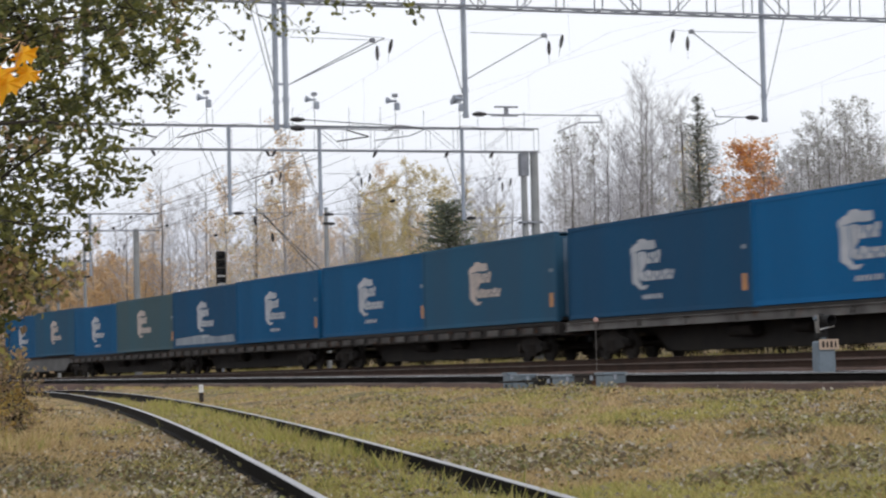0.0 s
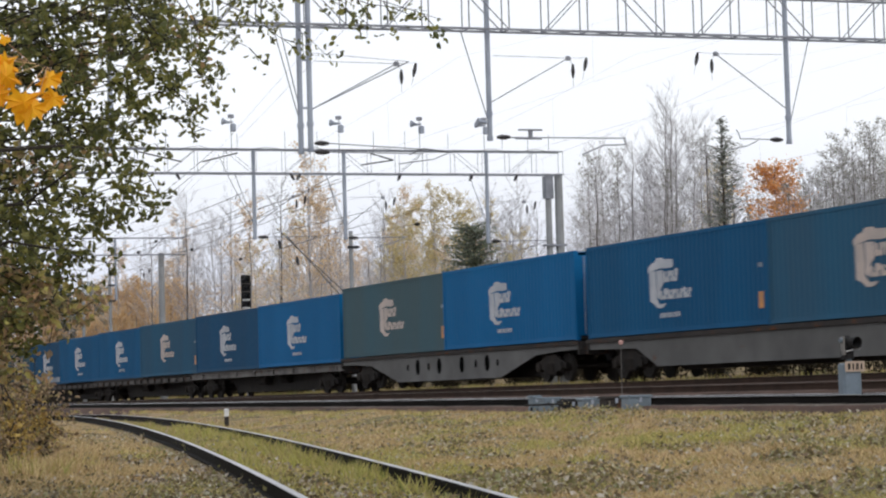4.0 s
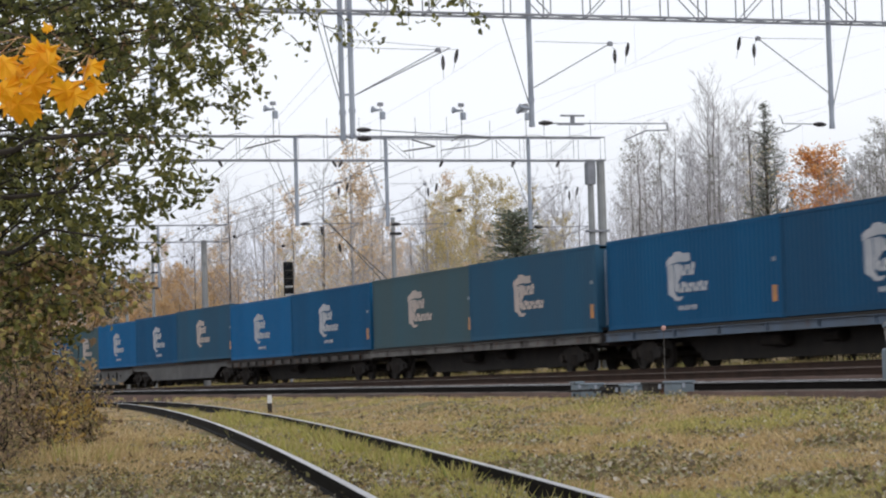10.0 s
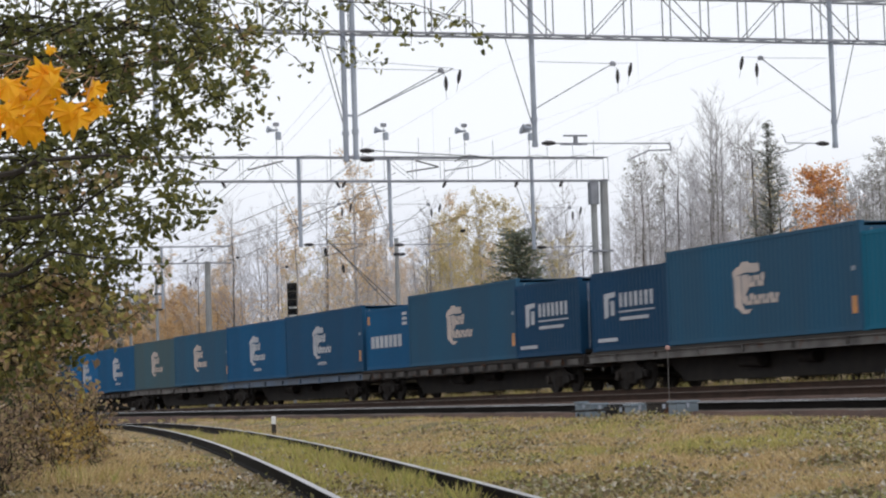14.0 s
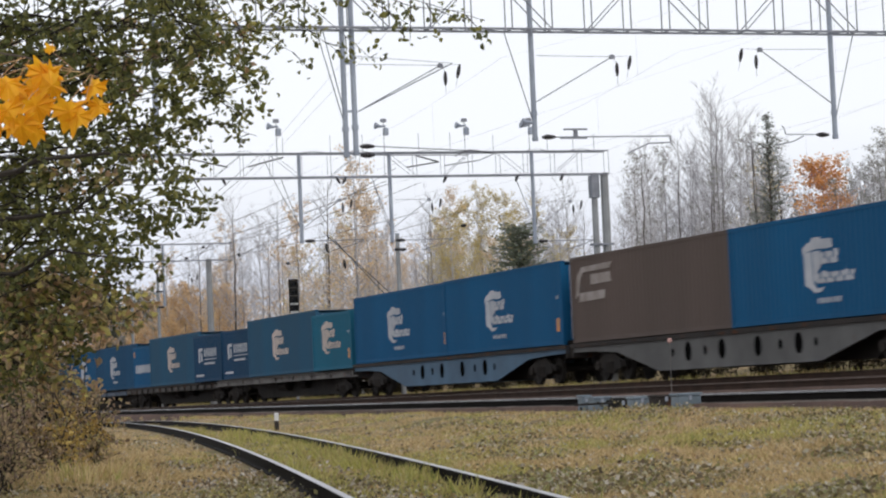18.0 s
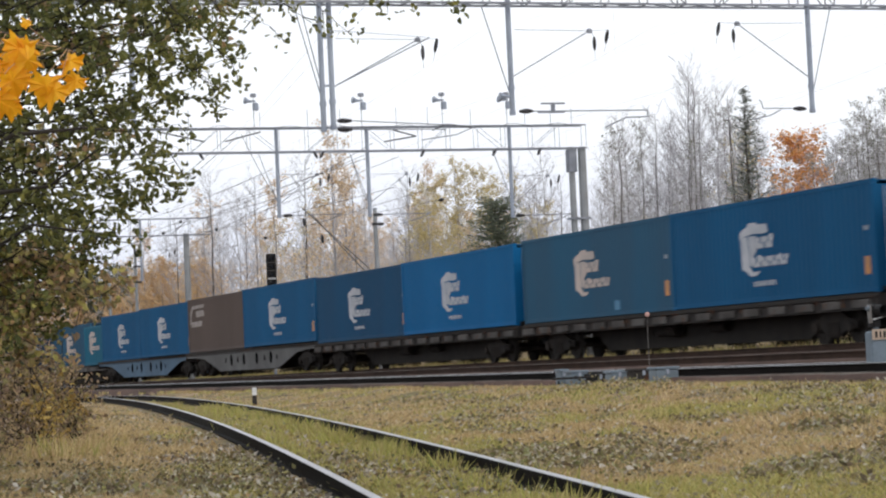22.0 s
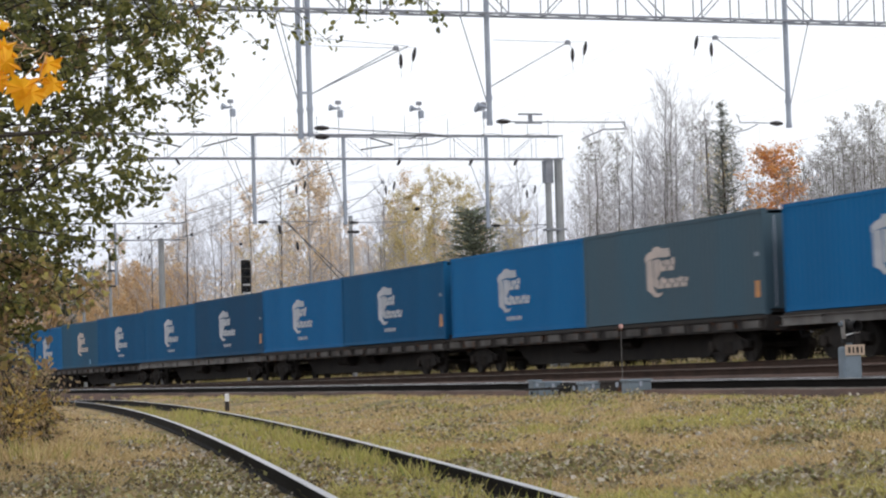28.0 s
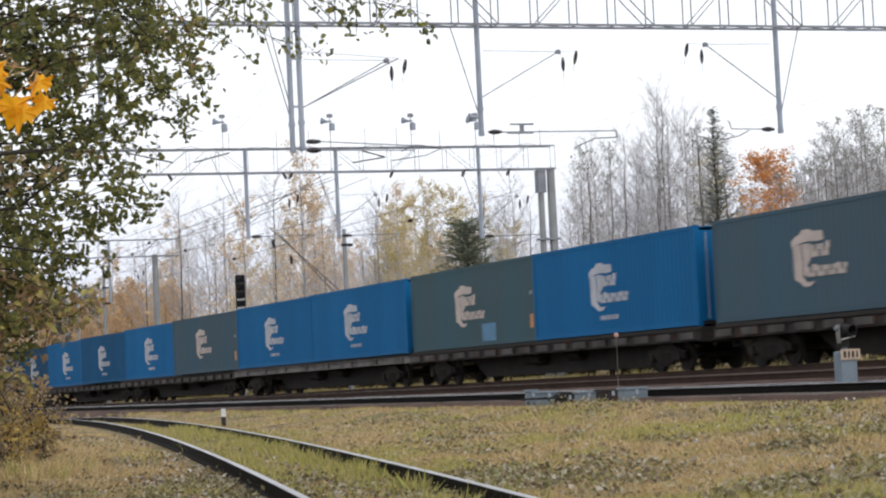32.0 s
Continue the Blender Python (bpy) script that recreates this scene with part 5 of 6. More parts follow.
# the share of bare, tan, yellow and grey-green trees along the wood's edge, by the slope from the viewer
STANDS = [(-0.068, 0.66, 0.32, 0.02), (-0.020, 0.25, 0.67, 0.08), (-0.006, 0.40, 0.42, 0.18), (0.022, 0.25, 0.15, 0.60), (0.052, 0.60, 0.10, 0.30), (0.150, 0.58, 0.0, 0.04), (60, 0.35, 0.0, 0.0)]


def stand_kind(a, pick):
    bare, tan, yellow = next(row[1:] for row in STANDS if a <= row[0])
    return "bare" if pick < bare else ("tan" if pick < bare + tan else ("yellow" if pick < bare + tan + yellow else "grey"))


for k in range(360):
    s = 40 - 255 * (k + rng.random()) / 190 if k < 190 else (25 - 105 * (k - 190 + rng.random()) / 110 if k < 300 else 20 - 235 * (k - 300 + rng.random()) / 60)
    d = 12 + 36 * rng.random() ** 1.2 if k < 300 else rng.uniform(48, 75)
    p = line(s, d)
    a = p.x / p.y
    if (0.143 < a < 0.164 or 0.126 < a < 0.139) and p.y < 114:
        continue
    if (a > 0.05 and rng.random() < 0.25) or (a < -0.02 and rng.random() < 0.16) or (0.018 < a < 0.040 and p.y < 123):
        continue
    kind = stand_kind(a, rng.random()) if k < 300 else "bare"
    h = min(15.5, max(7.0, 0.97 * (skyline(p.x, p.y) * p.y - 1.4))) * (1 - 0.34 * rng.random() ** 1.2)
    plant(rng.choice(WOOD[kind]), p.x, p.y, h, rng.uniform(0, 6.28))
for px_, y, h, kind in ((1250, 112, 12.0, "bare"), (1265, 118, 12.0, "bare"), (1290, 116, 11.8, "bare"), (1320, 114, 11.2, "bare"), (1180, 118, 11.0, "bare"), (1545, 106, 9.0, "grey"), (1515, 110, 8.6, "grey"), (1570, 104, 9.4, "grey"), (1590, 108, 9.8, "grey"), (1605, 104, 9.6, "grey"), (1625, 103, 9.8, "grey"), (1650, 106, 10.0, "grey"), (600, 140, 12.4, "tan"), (625, 142, 12.0, "tan"), (860, 135, 10.2, "yellow"),
                        (830, 138, 10.6, "yellow"), (955, 126, 6.8, "yellow"), (970, 122, 6.0, "yellow"), (1238, 112, 12.5, "bare"), (740, 140, 11.0, "bare"), (610, 132, 13.4, "tan"), (470, 165, 13.5, "bare"), (500, 160, 13.0, "tan")):
    plant(rng.choice(WOOD[kind]), (px_ - 784 + 12) / 4300 * y, y, h, rng.uniform(0, 6.28))

for k in range(26):
    y = rng.uniform(100, 128)
    plant(rng.choice(WOOD["grey"]), (0.160 + 0.05 * rng.random()) * y, y, rng.uniform(6.2, 9.4), rng.uniform(0, 6.28))

pine = conifer("pine", "dark grey-green young pine in the wood", 12.4, rng, M_PINE, 0.165, 0.30, 0.27, 8, 0.72, (0.0, 0.8))
pine.matrix_basis = Matrix.Translation((14.4, 108, 0.9)) @ Matrix.Diagonal((0.99, 0.99, 0.99, 1))
for x, y, k in ((31.0, 128.0, 0.9), (23.0, 160.0, 1.0)):
    copy_thing(pine, Matrix.Translation((x, y, 1.0)) @ Matrix.Rotation(x, 4, "Z") @ Matrix.Diagonal((k, k, k, 1)))
spruce = conifer("spruce", "dark green bushy spruce at the wood's edge", 9.9, rng, M_NEEDLE, 0.25, 0.10, 0.17, 15, 0.30)
spruce.matrix_basis = Matrix.Translation((3.50, 119, 1.0)) @ Matrix.Diagonal((0.92, 0.92, 0.86, 1))
for x, y, k in ((-29.5, 232.0, 1.25), (-34, 240.0, 1.4), (-31.5, 250.0, 1.5)):
    copy_thing(spruce, Matrix.Translation((x, y, 1.0)) @ Matrix.Rotation(x, 4, "Z") @ Matrix.Diagonal((k, k, k, 1)))
orange = broadleaf("maple_tree", "rounded tree in full orange autumn leaf", 9.8, rng, M_BARK, M_HAZETWIG, M_LEAFORANGE, 10, start=0.46, spread=0.27, limbs=90, sub=9, size=0.13, up=(-0.5, 0.5), fine=3, clump=0.8)
orange.matrix_basis = Matrix.Translation((16.3, 106, 1.4))

# bushes at the foot of the wood
bush_tan = broadleaf("shrub", "tan and brown shrub at the wood's edge", 4.0, rng, M_BARK, M_HAZETWIG, M_LEAFPALE, 6, start=0.05, spread=0.36, limbs=26, sub=6, size=0.13, up=(0.5, 1.6))
bush_bare = broadleaf("shrub", "dense bare grey-brown shrub at the wood's edge", 4.0, rng, M_BARK, M_DARKTWIG, M_BUSHLEAF, 4, start=0.05, spread=0.36, limbs=28, sub=6, size=0.15, up=(0.5, 1.6))
UNUSED |= {bush_tan, bush_bare}
for k in range(110):
    s = 35 - 260 * (k + rng.random()) / 110
    p = line(s, rng.uniform(8.5, 22))
    plant(bush_bare if rng.random() < 0.35 + 0.4 * smooth(-80, -30, s) else bush_tan, p.x, p.y, rng.uniform(2.6, 5.2), rng.uniform(0, 6.28), 4.0)

gold_tree = broadleaf("golden_shrub", "rounded shrub in dull golden autumn leaf", 8.0, rng, M_BARK, M_HAZETWIG, M_FARGOLD, 12, start=0.10, spread=0.26, limbs=46, sub=7, size=0.17, up=(0.3, 1.2), fine=3, clump=0.85)
UNUSED.add(gold_tree)
for k in range(58):
    p = line(-62 - 150 * (k + rng.random()) / 58, rng.uniform(9, 27))
    if p.x / p.y > -0.084:
        continue
    plant(gold_tree, p.x, p.y, rng.uniform(4.6, 7.6) * (p.y / 165), rng.uniform(0, 6.28), 8.0)

# low brush behind the track, its shade painted into the leaf colour
brush = broadleaf("undergrowth_shrub", "low undergrowth shrub behind the track, painted dark as if in shade", 1.6, rng, M_DARKTWIG, M_DARKTWIG, M_SHADELEAF, 20, start=0.02, spread=0.5, limbs=18, sub=6, size=0.10, up=(0.1, 1.2), fine=3, clump=1.0)
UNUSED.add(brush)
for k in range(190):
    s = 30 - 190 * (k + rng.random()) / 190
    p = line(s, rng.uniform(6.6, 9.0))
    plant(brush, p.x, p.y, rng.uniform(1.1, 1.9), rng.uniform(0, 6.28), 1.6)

# far wood that closes the view down the line and behind the viewer
far = Shape()
for k in range(2600):
    x, y = rng.uniform(-120, -18), rng.uniform(255, 330)
    h = rng.uniform(6, 15) * (1 if rng.random() < 0.6 else 0.6)
    far.tube((x, y, 0.5), (x + rng.uniform(-0.4, 0.4), y, h), 0.08, 0.02, 3, False)
tagged(new("far_trunks", far.mesh("far_trunks", M_HAZETWIG)), "far bare trunks of the wood, paled as by haze", "wood", kind="stuff")
fl = Shape()
for k in range(26000):
    x, y = rng.uniform(-125, -15), rng.uniform(250, 330)
    z = 0.8 + 13 * rng.random() ** 1.3
    u = rand_dir(rng, rng.uniform(-0.6, 0.6))
    fl.quad(Vector((x, y, z)), u * rng.uniform(0.15, 0.4), u.orthogonal() * rng.uniform(0.12, 0.3))
tagged(new("far_foliage", fl.mesh("far_foliage", M_FARGOLD)), "hazy golden foliage of the far wood", "wood", kind="stuff")


# ---- the alder, the bush and the maple twig beside the viewer ----
def leaf_at(sh, p, d, size, rng):
    """One pointed, slightly folded leaf that hangs from p along d."""
    d = d.normalized()
    w = d.cross(Vector((rng.uniform(-1, 1), rng.uniform(-1, 1), rng.uniform(-0.6, 1)))).normalized()
    n = d.cross(w)
    i = len(sh.v)
    a, b = size * rng.uniform(0.85, 1.15), size * rng.uniform(0.55, 0.8)
    fold = n * size * 0.16
    for q in (Vector(), d * a * 0.3 + w * b * 0.45 + fold, d * a * 0.7 + w * b * 0.42 + fold, d * a - fold * 0.8, d * a * 0.7 - w * b * 0.42 + fold, d * a * 0.3 - w * b * 0.45 + fold):
        sh.v.append(tuple(p + q))
    sh.f += [(i, i + 1, i + 2, i + 3), (i, i + 3, i + 4, i + 5)]


def spray(owner, name, wood, leaves, a, b, r, rng, twigs, per, size, sag=0.1, spread=0.55):
    """A limb from a to b with side twigs and their leaves."""
    n = 6
    pts = [a.lerp(b, k / n) + Vector((rng.gauss(0, 0.05), rng.gauss(0, 0.07), rng.gauss(0, 0.09) * (0 < k) - sag * (k / n) ** 2)) for k in range(n + 1)]
    part(name, Shape().chain(pts, [r * (1 - 0.85 * k / n) for k in range(n + 1)], 5), M_DARKTWIG, owner)
    way = (b - a).normalized()
    for t in range(twigs):
        f = 0.18 + 0.82 * (t + rng.random()) / twigs
        k = min(n - 1, int(f * n))
        p = pts[k].lerp(pts[k + 1], f * n - k)
        e = (way * 0.55 + Vector((rng.gauss(0, 0.5), rng.gauss(0, 0.6), rng.gauss(-0.05, 0.55)))).normalized()
        ln = spread * rng.uniform(0.4, 1.0) * (1.15 - 0.5 * f)
        tip = p + e * ln + Vector((0, 0, -0.12 * ln))
        wood.tube(p, tip, 0.006, 0.002, 3, False)
        for q in range(per):
            g = 0.2 + 0.9 * rng.random() ** 0.7
            lp = p.lerp(tip, g) + Vector((rng.gauss(0, 0.045), rng.gauss(0, 0.06), rng.gauss(0, 0.045)))
            leaf_at(leaves, lp, Vector((rng.gauss(0, 0.6), rng.gauss(0, 0.6), rng.gauss(-0.35, 0.5))), size * rng.uniform(0.6, 1.15), rng)


rng = random.Random(21)
alder = thing("alder_tree", "green alder with yellowing lower leaves beside the siding", "tree")
wood, green, yellow = Shape(), Shape(), Shape()
trunk = [Vector((-5.3, 22.4, -0.2)), Vector((-5.15, 22.3, 1.5)), Vector((-4.9, 22.1, 3.2)), Vector((-4.7, 21.9, 5.2)), Vector((-4.5, 21.8, 7.0))]
ts = Shape()
ts.chain(trunk, [0.17, 0.15, 0.12, 0.09, 0.05], 9)
part("trunk", ts, M_BARK, alder, smooth=True)


def crown_edge(z):
    """How far the crown reaches towards the line at a height."""
    knots = [(1.45, -3.8), (1.65, -3.45), (1.9, -3.1), (2.1, -2.88), (2.3, -2.80), (2.6, -2.55), (2.9, -2.16), (3.2, -2.0), (3.5, -1.92), (3.8, -1.76), (4.1, -1.60), (4.5, -1.50), (5.2, -1.8)]
    for (z0, x0), (z1, x1) in zip(knots, knots[1:]):
        if z <= z1:
            return x0 + (x1 - x0) * max(0.0, (z - z0) / (z1 - z0))
    return -2.0


for k in range(108):
    z = 1.6 + 3.7 * ((k + rng.random()) / 108) ** 1.05
    if 2.85 < z < 3.75 and rng.random() < 0.42:
        continue
    reach = crown_edge(z) + rng.uniform(-0.55, 0.08) - 0.10
    y = rng.uniform(19.8, 23.4)
    f = max(0.25, min(0.95, (z - 0.6 + rng.uniform(0, 0.8)) / 7))
    j = min(3, int(f * 4))
    a = trunk[j].lerp(trunk[j + 1], f * 4 - j)
    b = Vector((reach, y, z))
    spray(alder, "limb", wood, yellow if (z < 2.6 and rng.random() < 0.7) or rng.random() < 0.07 else green, a, b, rng.uniform(0.008, 0.018), rng, 9, 14, 0.078, 0.12, 0.46)
# the shaded inner limbs, close to the trunk and on its far side
for k in range(24):
    z = 2.3 + 3.1 * (k + rng.random()) / 24
    f = max(0.25, min(0.95, (z - 0.5) / 7))
    j = min(3, int(f * 4))
    a = trunk[j].lerp(trunk[j + 1], f * 4 - j)
    b = Vector((min(crown_edge(z) - 0.75, -3.2) + rng.uniform(-1.6, 0.15), rng.uniform(21.5, 25.5), z))
    if rng.random() < 0.3:
        continue
    spray(alder, "limb", wood, yellow if z < 2.5 and rng.random() < 0.6 else green, a, b, rng.uniform(0.010, 0.022), rng, 12, 12, 0.085, 0.10, 0.60)
for ax, az, bx, bz in ((-4.9, 1.7, -2.75, 2.62), (-4.9, 2.3, -2.6, 3.1), (-4.8, 2.9, -2.4, 3.35)):
    spray(alder, "bough", wood, green, Vector((ax, 20.6, az)), Vector((bx, 19.3, bz)), 0.045, rng, 10, 7, 0.07, 0.1, 0.5)
for bz in (1.98, 2.08, 2.18, 2.3):
    spray(alder, "limb", wood, yellow, Vector((-4.6, 22.0, bz + 0.25)), Vector((-2.85 + rng.uniform(-0.1, 0.1), 20.6, bz)), 0.014, rng, 12, 11, 0.08, 0.10, 0.42)
for bx, by, bz, tw in ((-1.50, 20.5, 3.80, 9), (-1.70, 20.2, 3.60, 9), (-1.20, 19.5, 4.02, 12), (-0.85, 19.0, 4.10, 11), (-0.55, 19.2, 4.06, 10), (-0.2, 18.8, 4.12, 7), (0.26, 18.6, 4.10, 8), (0.42, 18.4, 3.98, 7), (-1.35, 20, 4.15, 9)):
    spray(alder, "limb", wood, green, Vector((-3.2, 20.5, 5.6)), Vector((bx, by, bz)), 0.012, rng, tw + 3, 13, 0.058, 0.10, 0.40)
tagged(part("twig_growth", wood, M_DARKTWIG, alder, "dark thin twigs"), kind="stuff")
tagged(part("leaves", green, M_ALDER, alder, "dark green leaves"), kind="stuff")
tagged(part("lower_leaves", yellow, M_ALDERYEL, alder, "yellow-green leaves"), kind="stuff")

bush = thing("bush", "brown autumn bush with withered leaves beside the siding", "bush")
wood, brown, gold = Shape(), Shape(), Shape()
for k in range(175):
    x0, y0 = rng.uniform(-7.9, -5.0), rng.uniform(30.5, 36.0)
    z0 = ground_z(x0, y0)
    x1 = min(x0 + rng.uniform(-0.8, 1.1), -4.95 - 0.7 * rng.random())
    top = rng.uniform(0.5, 3.4) * (0.32 if x1 > -5.3 else (0.5 if x1 > -5.7 else 0.9))
    spray(bush, "stem", wood, gold if x1 > -5.4 and rng.random() < 0.5 else brown, Vector((x0, y0, z0 - 0.05)), Vector((x1, y0 + rng.uniform(-0.6, 0.6), z0 + top)), 0.018, rng, 14, 11, 0.070, 0.08, 0.66)
for k in range(70):
    x0, y0 = rng.uniform(-8.2, -5.5), rng.uniform(31.0, 35.0)
    z0 = ground_z(x0, y0)
    x1 = min(x0 + rng.uniform(-0.6, 0.9), -5.80 - 0.7 * rng.random())
    spray(bush, "stem", wood, brown if rng.random() < 0.8 else gold, Vector((x0, y0, z0 - 0.05)), Vector((x1, y0 + rng.uniform(-0.6, 0.6), z0 + rng.uniform(1.5, 3.3))), 0.02, rng, 14, 10, 0.075, 0.08, 0.70)
for k in range(46):
    y0 = rng.uniform(22.5, 28.5)
    x0 = -0.178 * y0 - rng.uniform(0.15, 1.4)
    z0 = ground_z(x0, y0)
    x1 = min(x0 + rng.uniform(-0.3, 0.5), -0.176 * y0)
    spray(bush, "stem", wood, brown, Vector((x0, y0, z0 - 0.05)), Vector((x1, y0 + rng.uniform(-0.4, 0.4), z0 + rng.uniform(0.4, 1.5))), 0.014, rng, 12, 9, 0.06, 0.08, 0.5)
part("withered_leaves", brown, M_BUSHLEAF, bush, "withered brown leaves")
tagged(part("twig_growth", wood, M_DARKTWIG, bush, "thin dark twigs"), kind="stuff")
part("golden_leaves", gold, leafy("golden_bush_leaves", [(0.46, 0.31, 0.09), (0.36, 0.23, 0.07), (0.55, 0.40, 0.12), (0.28, 0.21, 0.07)]), bush, "golden leaves")

# maple twig close to the lens
LOBES = [(0.0, 0.0), (0.09, 0.09), (0.24, 0.02), (0.42, -0.03), (0.36, 0.08), (0.31, 0.16), (0.40, 0.24), (0.54, 0.33), (0.44, 0.36), (0.40, 0.39), (0.40, 0.48), (0.44, 0.62), (0.32, 0.57), (0.26, 0.53), (0.25, 0.62), (0.15, 0.70), (0.10, 0.84), (0.0, 1.0)]


def maple_leaf(size, rng):
    sh = Shape()
    half = [(x, y) for x, y in LOBES]
    out = half + [(-x, y) for x, y in reversed(half[1:-1])]
    curl, dish = rng.uniform(-0.5, 0.6), rng.uniform(-0.3, 0.7)
    c = (0.0, 0.32)
    for x, y in [c] + out:
        z = dish * (x * x + (y - 0.3) ** 2) * 0.7 + curl * abs(x) * 0.7 - 0.5 * max(0, y - 0.4) ** 2 + 0.06 * math.sin(9 * x + 5 * y)
        sh.v.append((x * size, y * size, z * size))
    n = len(out)
    for k in range(n):
        sh.f.append((0, 1 + k, 1 + (k + 1) % n))
    return sh


# leaves of the twig: across, up, size, turn in its plane
MAPLE_LEAVES = [(0.10, 0.10, 0.150, 170), (0.15, 0.07, 0.125, 120), (0.05, 0.06, 0.150, 200), (0.115, 0.155, 0.055, 40), (0.00, 0.00, 0.150, 160), (0.05, -0.03, 0.140, 190), (0.10, -0.02, 0.130, 150),
                (0.17, 0.01, 0.120, 110), (0.20, -0.05, 0.150, 175), (0.24, -0.08, 0.135, 150), (0.30, 0.035, 0.125, 140), (0.305, -0.045, 0.105, 165), (0.00, -0.10, 0.150, 180), (-0.05, -0.05, 0.140, 200),
                (0.04, -0.13, 0.110, 165), (-0.06, 0.06, 0.150, 190), (-0.14, 0.08, 0.150, 160), (-0.16, -0.02, 0.150, 185), (-0.12, -0.11, 0.120, 170), (-0.25, 0.04, 0.150, 170), (-0.28, -0.06, 0.140, 195)]
maple = thing("young_maple", "young maple with golden yellow autumn leaves", "tree", m=pose(-1.655, 9.5, 2.388))
mtw = Shape()
stem = [Vector((-0.9, 0.1, 0.35)), Vector((-0.4, 0.05, 0.22)), Vector((0.0, 0.08, 0.14)), Vector((0.28, 0.06, 0.05))]
mtw.chain(stem, [0.008, 0.006, 0.004, 0.002], 5)
for x, z, size, turn in MAPLE_LEAVES:
    y = rng.uniform(-0.10, 0.10)
    f = min(0.99, max(0, (x + 0.9) / 1.12))
    k = int(f * 3)
    a = stem[k].lerp(stem[k + 1], f * 3 - k)
    part("stalk", Shape().tube(a, (x, y, z), 0.0022, 0.0015, 4, False), M_STALK, maple, "reddish leaf stalk")
    part("leaf", maple_leaf(size, rng), M_MAPLE, maple, "golden maple leaf",
         m=Matrix.Translation((x, y, z)) @ Matrix.Rotation(radians(90 + rng.uniform(-38, 38)), 4, "X") @ Matrix.Rotation(radians(rng.uniform(-35, 35)), 4, "Y") @ Matrix.Rotation(radians(turn + rng.uniform(-12, 12)), 4, "Z"))
part("twig", mtw, M_BARK, maple)
part("trunk", Shape().chain([Vector((-1.9, 0.3, -2.4)), Vector((-1.85, 0.3, -0.8)), Vector((-1.7, 0.25, 0.5)), Vector((-1.72, 0.3, 1.8))], [0.09, 0.08, 0.06, 0.03], 8), M_BARK, maple)
part("branch", Shape().chain([Vector((-1.72, 0.25, 0.3)), Vector((-1.3, 0.18, 0.42)), Vector((-0.9, 0.1, 0.35))], [0.03, 0.016, 0.008], 6), M_BARK, maple)


# ---- grass and fallen leaves ----
rng = random.Random(5)
dry, lush, between, litter = Shape(), Shape(), Shape(), Shape()


def blade(sh, x, y, z, h, lean):
    i = len(sh.v)
    a = rng.uniform(0, 6.28)
    w = 0.006 + 0.0045 * h * 10 * 0.5 + y * 0.00012
    c, s_ = math.cos(a) * w, math.sin(a) * w
    lx, ly = rng.gauss(0, lean) * h, rng.gauss(0, lean) * h
    sh.v += [(x - c, y - s_, z - 0.02), (x + c, y + s_, z - 0.02), (x + lx, y + ly, z + h)]
    sh.f.append((i, i + 1, i + 2))


def tuft(sh, x, y, n, h, r, lean=0.6):
    z = ground_z(x, y)
    for _ in range(n):
        blade(sh, x + rng.gauss(0, r), y + rng.gauss(0, r), z, h * rng.uniform(0.5, 1.3), lean)


for k in range(56000):
    y = 15.5 / (1 - rng.random() * (1 - 15.5 / 88))
    x = rng.uniform(-0.215, 0.215) * y
    sd = siding(y)
    ds = x - sd.x
    if across_main(x, y) > NEAR_OFF - 1.9 or 0.62 < abs(ds) < 0.95 or -1.25 < ds < -0.9:
        continue
    patch = noise.noise(Vector((x * 0.45, y * 0.25, 9.0))) + 0.6 * noise.noise(Vector((x * 1.3, y * 0.8, 2.0)))
    bare = noise.noise(Vector((x * 0.8, y * 0.45, 21.0))) + 0.5 * noise.noise(Vector((x * 2.1, y * 1.2, 5.0)))
    if abs(ds) < 0.7:
        if patch > 0.0:
            tuft(between if rng.random() < 0.8 else dry, x, y, 7, 0.04 + 0.16 * max(0, patch), 0.07, 0.9)
        else:
            tuft(dry if rng.random() < 0.6 else lush, x, y, 4, 0.04, 0.07, 1.0)
    elif ds < -0.9:
        if patch > 0.38 or (y < 27 and patch > 0.10):
            tuft(lush, x, y, 6, 0.05 + 0.06 * rng.random(), 0.08, 0.9)
        elif bare < 0.25 and (y > 34 or bare < 0.02 + 0.03 * max(0, y - 26)):
            tuft(dry, x, y, 6, 0.06 if ds > -2.2 else 0.12, 0.08, 0.9)
    else:
        if patch > 0.08:
            tuft(lush, x, y, 7, 0.05 + 0.05 * rng.random(), 0.07, 1.0)
        else:
            tuft(dry, x, y, 8 if bare < 0.25 else 4, (0.045 + 0.055 * rng.random()) if bare < 0.25 else 0.03, 0.07, 1.0)
for k in range(760):
    y = rng.uniform(16, 64)
    sd = siding(y)
    if noise.noise(Vector((y * 0.5, 3.0, 1.0))) > -0.1:
        tuft(between, sd.x + rng.choice((-0.45, 0.2, 0.42, 0.56, 0.50, 1.1)) + rng.gauss(0, 0.08), y, 16, 0.12 + 0.10 * rng.random(), 0.06, 0.5)
for k in range(420):
    s = rng.uniform(-60, 32)
    p = line(s, NEAR_OFF - 2.0 + rng.gauss(0, 0.2))
    tuft(lush if rng.random() < 0.5 else dry, p.x, p.y, 9, 0.10 if s < -4 else 0.06, 0.10)
for k in range(700):
    s = rng.uniform(-120, 20)
    p = line(s, rng.uniform(4.6, 6.8))
    tuft(dry if rng.random() < 0.35 else lush, p.x, p.y, 9, 0.16, 0.2)
